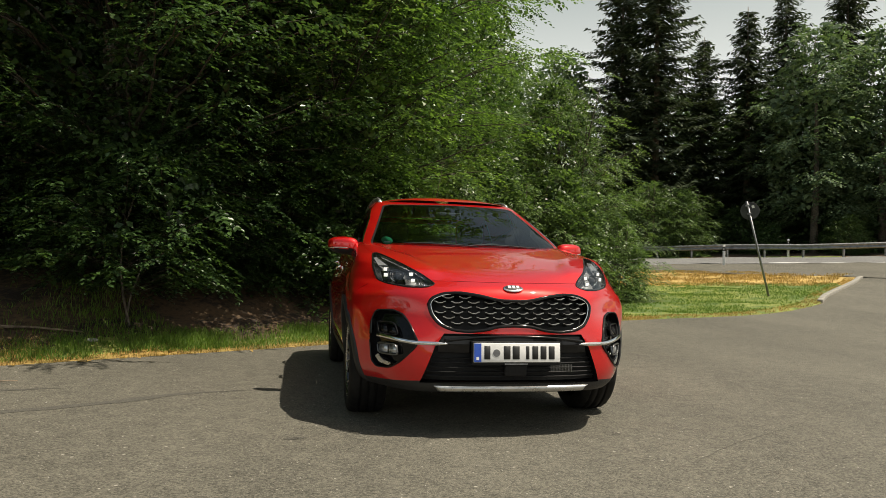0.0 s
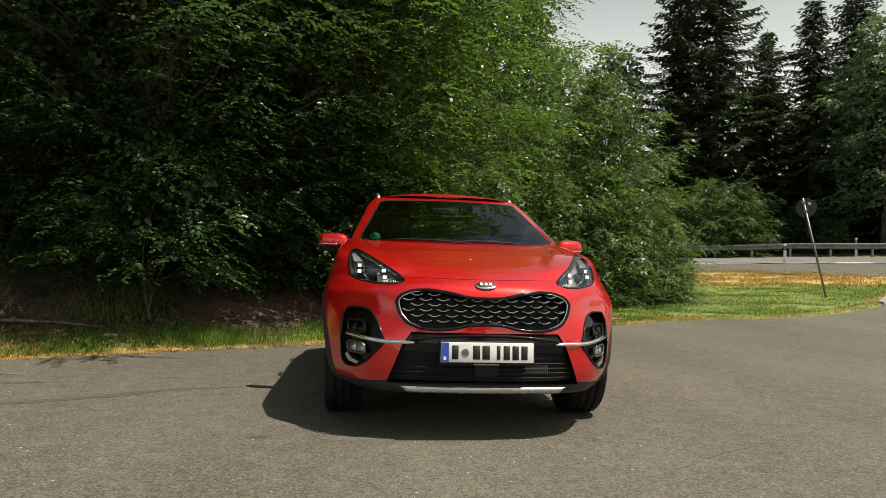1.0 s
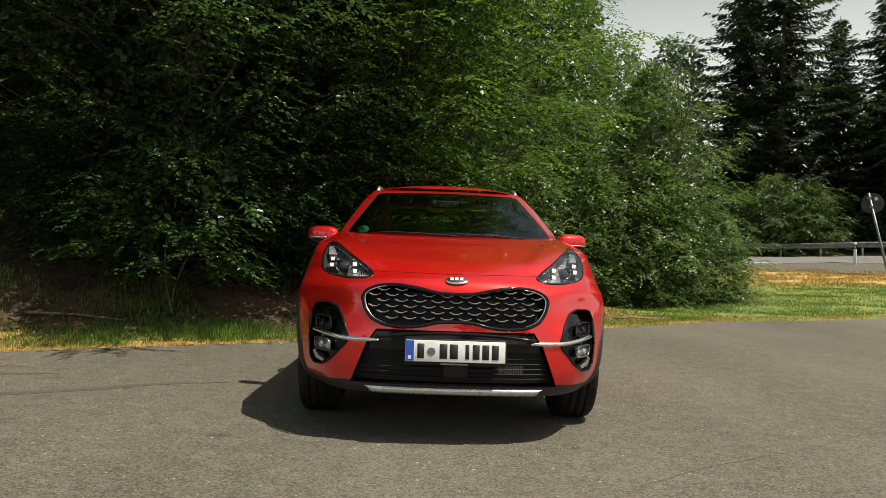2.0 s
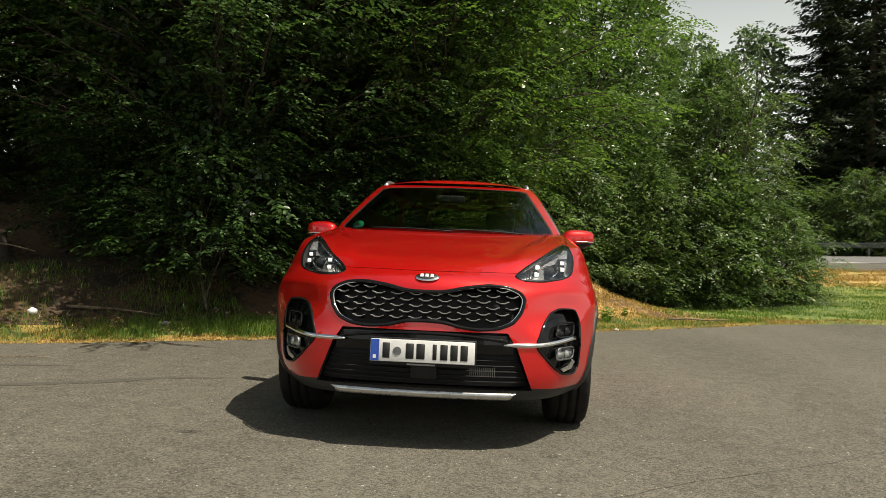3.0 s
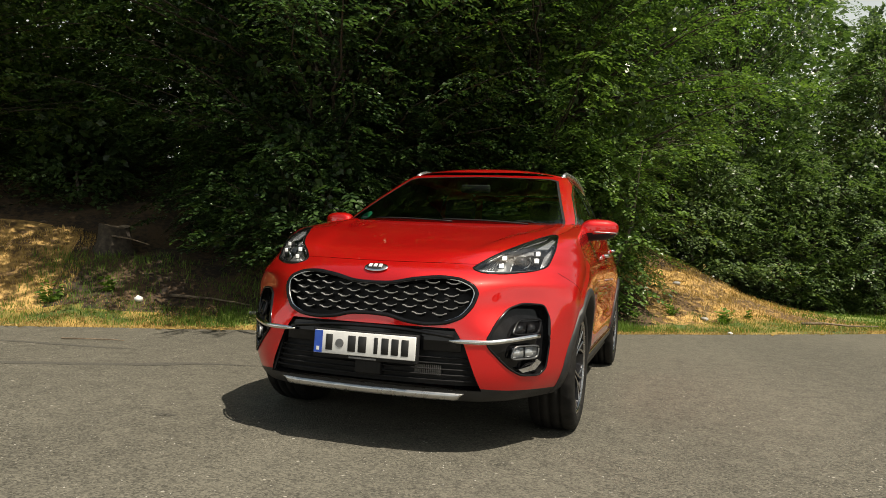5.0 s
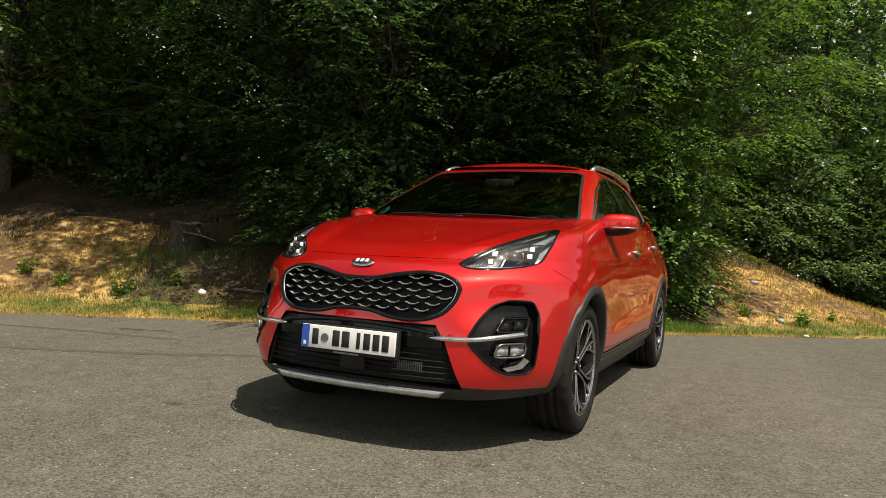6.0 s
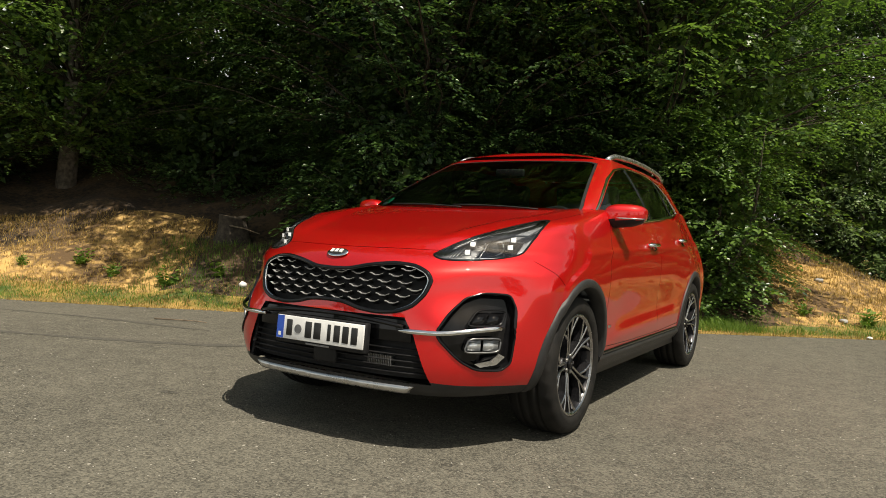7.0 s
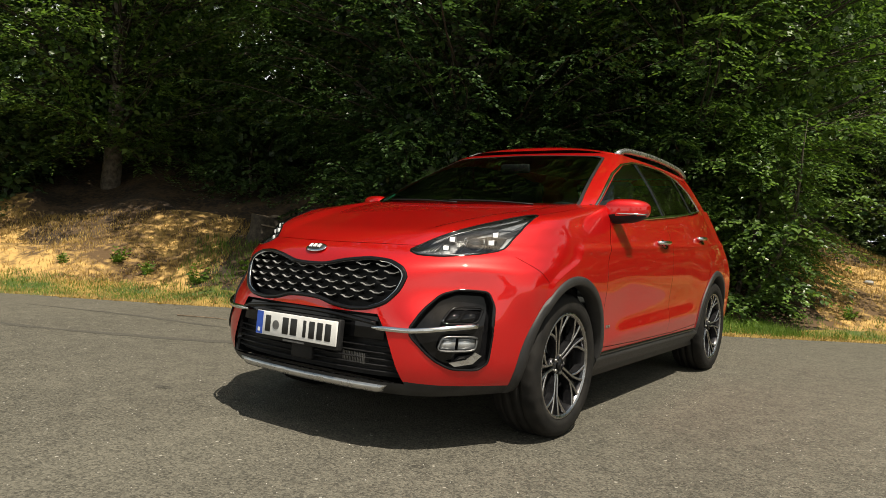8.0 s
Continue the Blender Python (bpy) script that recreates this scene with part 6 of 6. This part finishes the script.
# tree stump with a split top
stump = thing("tree_stump")
bm = bmesh.new()
rows = []
for z_, r_ in ((-0.35, 0.34), (0.0, 0.27), (0.10, 0.22), (0.26, 0.20), (0.34, 0.20)):
    rows.append([bm.verts.new((r_ * (1 + 0.12 * math.sin(3 * a + 1) + 0.05 * math.sin(9 * a)) * math.cos(a), r_ * (1 + 0.12 * math.sin(3 * a + 1)) * math.sin(a), z_ + (0.03 * math.sin(2 * a) if z_ > 0.3 else 0))) for a in np.linspace(0, 2 * math.pi, 24, endpoint=False)])
grid_faces(bm, rows, close=True)
part("bark", bm, TWIG, stump)
bm = bmesh.new()
bm.faces.new([bm.verts.new((0.20 * (1 + 0.12 * math.sin(3 * a + 1)) * math.cos(a), 0.20 * (1 + 0.12 * math.sin(3 * a + 1)) * math.sin(a), 0.342 + 0.03 * math.sin(2 * a))) for a in np.linspace(0, 2 * math.pi, 24, endpoint=False)])
part("cut_face", bm, WOOD, stump, "pale weathered cut face", smooth=False)
stump.matrix_world = pose(-6.08, 2.70, 0.78, 0, 0, 30)
tagged(stump, "old weathered tree stump on the shaded bank", "tree stump")


# pale broken trunks standing in the shade
def snag(x, y, r, top, lean_):
    root = thing("broken_trunk")
    z0 = land(x, y)
    bm = bmesh.new()
    rings = tube(bm, [(lean_ * t * (top - z0), 0, -0.4 + t * (top - z0 + 0.4)) for t in np.linspace(0, 1, 7)], [r * (1.25 - 0.3 * t) for t in np.linspace(0, 1, 7)], 12)
    for k, v in enumerate(rings[-1]):
        v.co.z += 0.18 * noise.noise((k * 0.7, x, y)) + 0.05 * (k % 2)
    part("trunk", bm, PALE_BARK, root)
    root.matrix_world = Matrix.Translation((x, y, z0))
    return tagged(root, "pale broken tree trunk standing in the shaded wood", "tree trunk", "broken trunks in the wood")


snag(-9.55, 8.62, 0.16, 4.75, 0.06)
snag(-9.12, 8.80, 0.21, 4.78, -0.04)


def stick(pts, r, label, sink=0.0):
    bm = bmesh.new()
    tube(bm, [(x, y, land(x, y) + h) for x, y, h in pts], [r * (1 - 0.55 * k / (len(pts) - 1)) for k in range(len(pts))], 6)
    return tagged(mesh_object("fallen_branch", bm, WOOD), label, "branch")


stick([(3.35, 6.75, 0.03), (3.7, 6.95, 0.05), (4.1, 7.05, 0.03), (4.5, 7.2, 0.04)], 0.022, "thin fallen branch lying on the dry bank")
stick([(-5.95, 2.55, 0.24), (-5.6, 2.50, 0.30), (-5.25, 2.46, 0.33)], 0.014, "thin bare branch leaning from the tree stump")
stick([(-3.95, -0.18, 0.012), (-3.75, -0.10, 0.014), (-3.55, 0.0, 0.012), (-3.42, 0.02, 0.01)], 0.008, "dry twig lying on the asphalt")
stick([(-4.6, 2.1, 0.03), (-4.1, 2.3, 0.04), (-3.6, 2.35, 0.03)], 0.02, "fallen branch on the shaded soil")


def pebble(x, y, r, mat, name, label, flat=0.55, lift_=0.0):
    bm = bmesh.new()
    bmesh.ops.create_icosphere(bm, subdivisions=2, radius=r)
    for v in bm.verts:
        v.co *= 1 + 0.35 * noise.noise(v.co * (2.2 / r) + Vector((x, y, 0)))
        v.co.z *= flat
    ob = mesh_object(name, bm, mat)
    ob.matrix_world = Matrix.Translation((x, y, land(x, y) + r * flat * 0.5 + lift_))
    return tagged(ob, label, name.replace("_", " "))


pebble(-4.75, 1.72, 0.05, WHITE_PAINT, "paper_scrap", "crumpled white paper scrap on the soil", 0.9)
pebble(-3.45, 2.2, 0.06, STONE, "stone", "grey stone on the shaded soil", 0.4)
pebble(1.9, 5.9, 0.06, STONE, "stone", "pale stone on the dry bank")
pebble(2.2, 5.15, 0.035, WHITE_PAINT, "paper_scrap", "small white scrap in the verge grass")
pebble(1.5, 7.5, 0.07, STONE, "stone", "pale stone on the dry bank")
# grey boulder with dead leaves, among the bushes
bx, by = from_sd(3.8, 8.6)
boulder = pebble(bx, by, 0.62, STONE, "boulder", "grey boulder half hidden behind bushes", 0.7)

# pale leaves and grit along the edge, dark seams and a spot on the asphalt
rng_l = np.random.default_rng(5)
leaf_me = bpy.data.meshes.new("dry_leaf")
lb_ = bmesh.new()
vs = [lb_.verts.new(p) for p in ((0, -0.04, 0.002), (0.022, -0.01, 0.012), (0.016, 0.025, 0.010), (0, 0.045, 0.003), (-0.016, 0.025, 0.009), (-0.022, -0.01, 0.010))]
lb_.faces.new(vs[:4]); lb_.faces.new([vs[0], vs[3], vs[4], vs[5]])
lb_.to_mesh(leaf_me); lb_.free(); leaf_me.materials.append(STRAW)
for k in range(70):
    s_ = rng_l.uniform(-11, 6)
    d_ = edge_bend(s_) + rng_l.normal(-0.02, 0.10)
    x_, y_ = from_sd(s_, d_)
    ob = new("dry_leaf", leaf_me)
    ob.matrix_world = pose(x_, y_, land(x_, y_) + 0.006, rng_l.uniform(-15, 15), rng_l.uniform(-15, 15), rng_l.uniform(0, 360)) @ Matrix.Diagonal((*[float(rng_l.uniform(0.5, 1.3))] * 3, 1))
    tagged(ob, "dry pale leaf at the asphalt edge", "leaf", "dry leaves at the asphalt edge")
grit = bmesh.new()
for k in range(2600):
    x_, y_ = rng_l.uniform(-5.5, 5.5), rng_l.uniform(-5.2, 5.0)
    if edge_sd(x_, y_)[1] > edge_bend(edge_sd(x_, y_)[0]) - 0.02:
        continue
    r_ = float(rng_l.uniform(0.0015, 0.0045))
    a_ = rng_l.uniform(0, 6.28)
    c_ = [(x_ + r_ * rng_l.uniform(0.7, 1.3) * math.cos(a_ + q), y_ + r_ * rng_l.uniform(0.7, 1.3) * math.sin(a_ + q)) for q in (0, 1.6, 3.1, 4.7)]
    top = grit.verts.new((x_, y_, 0.7 * r_ + 0.001))
    ring_ = [grit.verts.new((p[0], p[1], 0.0005)) for p in c_]
    for q in range(4):
        grit.faces.new((ring_[q], ring_[(q + 1) % 4], top))
tagged(mesh_object("grit", grit, GRIT, False), "pale loose grit on the asphalt", "grit", kind="stuff")


def mark(name, line, width, label):
    """A thin dark mark on the asphalt along x, y points."""
    bm = bmesh.new()
    rows = []
    for k, (x, y) in enumerate(line):
        a, b = line[max(0, k - 1)], line[min(len(line) - 1, k + 1)]
        d = Vector((b[0] - a[0], b[1] - a[1])).normalized()
        w = width * (0.75 + 0.5 * noise.noise((x * 3, y * 3, 1.0))) * min(1, 0.15 + 3 * min(k, len(line) - 1 - k) / len(line))
        rows.append([bm.verts.new((x - d.y * w * f, y + d.x * w * f, 0.002)) for f in (-0.5, 0.5)])
    grid_faces(bm, rows)
    bmesh.ops.recalc_face_normals(bm, faces=bm.faces[:])
    if bm.faces[:][0].normal.z < 0:
        bmesh.ops.reverse_faces(bm, faces=bm.faces[:])
    ob = mesh_object(name, bm, TAR)
    return tagged(ob, label, "asphalt mark", kind="structure")


def bend(points, n=30):
    fx, fy = curve(*[(k, p[0]) for k, p in enumerate(points)]), curve(*[(k, p[1]) for k, p in enumerate(points)])
    return [(fx(q) + 0.006 * noise.noise((q * 5, 0, 2)), fy(q) + 0.012 * noise.noise((q * 4, 0, 6))) for q in np.linspace(0, len(points) - 1, n)]


mark("tar_seam", bend([(-6.5, -2.1), (-4.4, -1.75), (-3.08, -1.22), (-2.49, -0.91), (-2.1, -0.62), (-1.62, -0.46)], 50), 0.13, "dark old joint line in the asphalt")
mark("tar_seam", bend([(-5.6, -0.9), (-4.2, -0.5), (-3.45, -0.38), (-3.0, -0.3)], 24), 0.11, "dark faint patch line in the asphalt")
mark("oil_spot", bend([(-1.30, -2.12), (-1.24, -2.10), (-1.17, -2.09)], 12), 0.06, "small dark oil spot on the asphalt")
mark("crack", bend([(0.40, -3.3), (0.85, -2.8), (1.23, -2.50), (2.0, -2.05), (2.67, -1.6), (3.3, -1.4), (5.0, -0.6)], 70), 0.005, "fine crack in the asphalt")

# ---- road furniture ----
def kerb():
    root = thing("kerb")
    for k in range(18):
        s0 = 12.7 + 0.49 * k
        (x0, y0), (x1, y1) = from_sd(s0, edge_bend(s0) + 0.02), from_sd(s0 + 0.475, edge_bend(s0 + 0.475) + 0.02)
        b = rounded_box((0, -0.075, -0.15), (math.hypot(x1 - x0, y1 - y0), 0.065, 0.055), 0.02, 2)
        ob = part("kerb_stone", b, KERB, root)
        tilt_ = math.degrees(math.atan2(land(x1, y1) - land(x0, y0), math.hypot(x1 - x0, y1 - y0)))
        ob.matrix_world = pose(x0, y0, land(x0, y0), 0, -tilt_, math.degrees(math.atan2(y1 - y0, x1 - x0)))
    return tagged(root, "pale concrete kerb round the grass island", "kerb", kind="structure")


kerb()

sign = thing("traffic_sign")
bm = bmesh.new()
tube(bm, [(0, 0, -0.3), (0, 0, 2.74)], 0.030, 10)
part("post", bm, ZINC, sign, "galvanised steel post")
bm = bmesh.new()
bmesh.ops.create_cone(bm, cap_ends=True, segments=40, radius1=0.25, radius2=0.25, depth=0.012, matrix=Matrix.Translation((0.03, 0.055, 2.46)) @ pose(0, 0, 0, 90, 0, 0))
disc = part("disc", bm, ZINC_DARK, sign, "grey back of a round sign", smooth=False)
bm = bmesh.new()
tube(bm, [(0.03 + 0.25 * math.cos(a), 0.055, 2.46 + 0.25 * math.sin(a)) for a in np.linspace(0, 2 * math.pi, 41)], 0.006, 6, caps=False)
part("edge", bm, ZINC_DARK, disc)
for z_ in (2.38, 2.62):
    bm = bmesh.new()
    box(bm, (-0.06, -0.04, z_ - 0.02), (0.06, 0.05, z_ + 0.02))
    part("clamp", bm, ZINC, sign, smooth=False)
bm = bmesh.new()
box(bm, (0.10, 0.042, 2.52), (0.17, 0.048, 2.60))
part("sticker", bm, WHITE_PAINT, sign, smooth=False)
sx_, sy_ = 11.68, 11.47
sign.matrix_world = pose(sx_, sy_, land(sx_, sy_), 0, -12.5, -30)
tagged(sign, "leaning galvanised post with a round sign seen from behind", "traffic sign")


def delineator(a, b):
    root = thing("delineator_post")
    bm = rounded_box((-0.06, -0.05, -0.2), (0.06, 0.05, 1.02), 0.02, 2)
    part("post", bm, WHITE_PAINT, root, "white plastic post")
    bm = bmesh.new()
    box(bm, (-0.063, -0.053, 0.72), (0.063, 0.053, 0.92))
    part("band", bm, INK, root, "black band", smooth=False)
    bm = bmesh.new()
    box(bm, (-0.02, -0.058, 0.76), (0.02, -0.05, 0.88))
    part("reflector", bm, SATIN, root, smooth=False)
    x, y = road_point(a, b)
    root.matrix_world = pose(x, y, land(x, y), 0, 0, -35)
    return tagged(root, "white roadside marker post with a black band", "marker post", "marker posts")


delineator(0.15, -0.55)
delineator(3.2, 7.3)


def guard_rail(a0, a1, b):
    """A W-beam rail on steel posts along the road's far side."""
    root = thing("guard_rail")
    n = int((a1 - a0) / 2)
    for k in range(n):
        a = a0 + 2 * k
        (x0, y0), (x1, y1) = road_point(a, b), road_point(a + 2, b)
        h0, h1 = land(x0, y0), land(x1, y1)
        bm = bmesh.new()
        rows = []
        for (x, y, h) in ((x0, y0, h0), (x1, y1, h1)):
            rows.append([bm.verts.new((x - RN.x * o, y - RN.y * o, h + z)) for z, o in ((0.44, 0.0), (0.48, 0.07), (0.54, 0.07), (0.58, 0.015), (0.62, 0.015), (0.66, 0.07), (0.72, 0.07), (0.76, 0.0))])
        grid_faces(bm, rows)
        part("beam", bm, ZINC, root)
        bm = bmesh.new()
        box(bm, (x0 - 0.05, y0 + 0.02, h0 - 0.3), (x0 + 0.05, y0 + 0.12, h0 + 0.70))
        part("post", bm, ZINC, root, smooth=False)
    return tagged(root, "galvanised steel guard rail along the road", "guard rail")


guard_rail(-24, 26, 6.9)
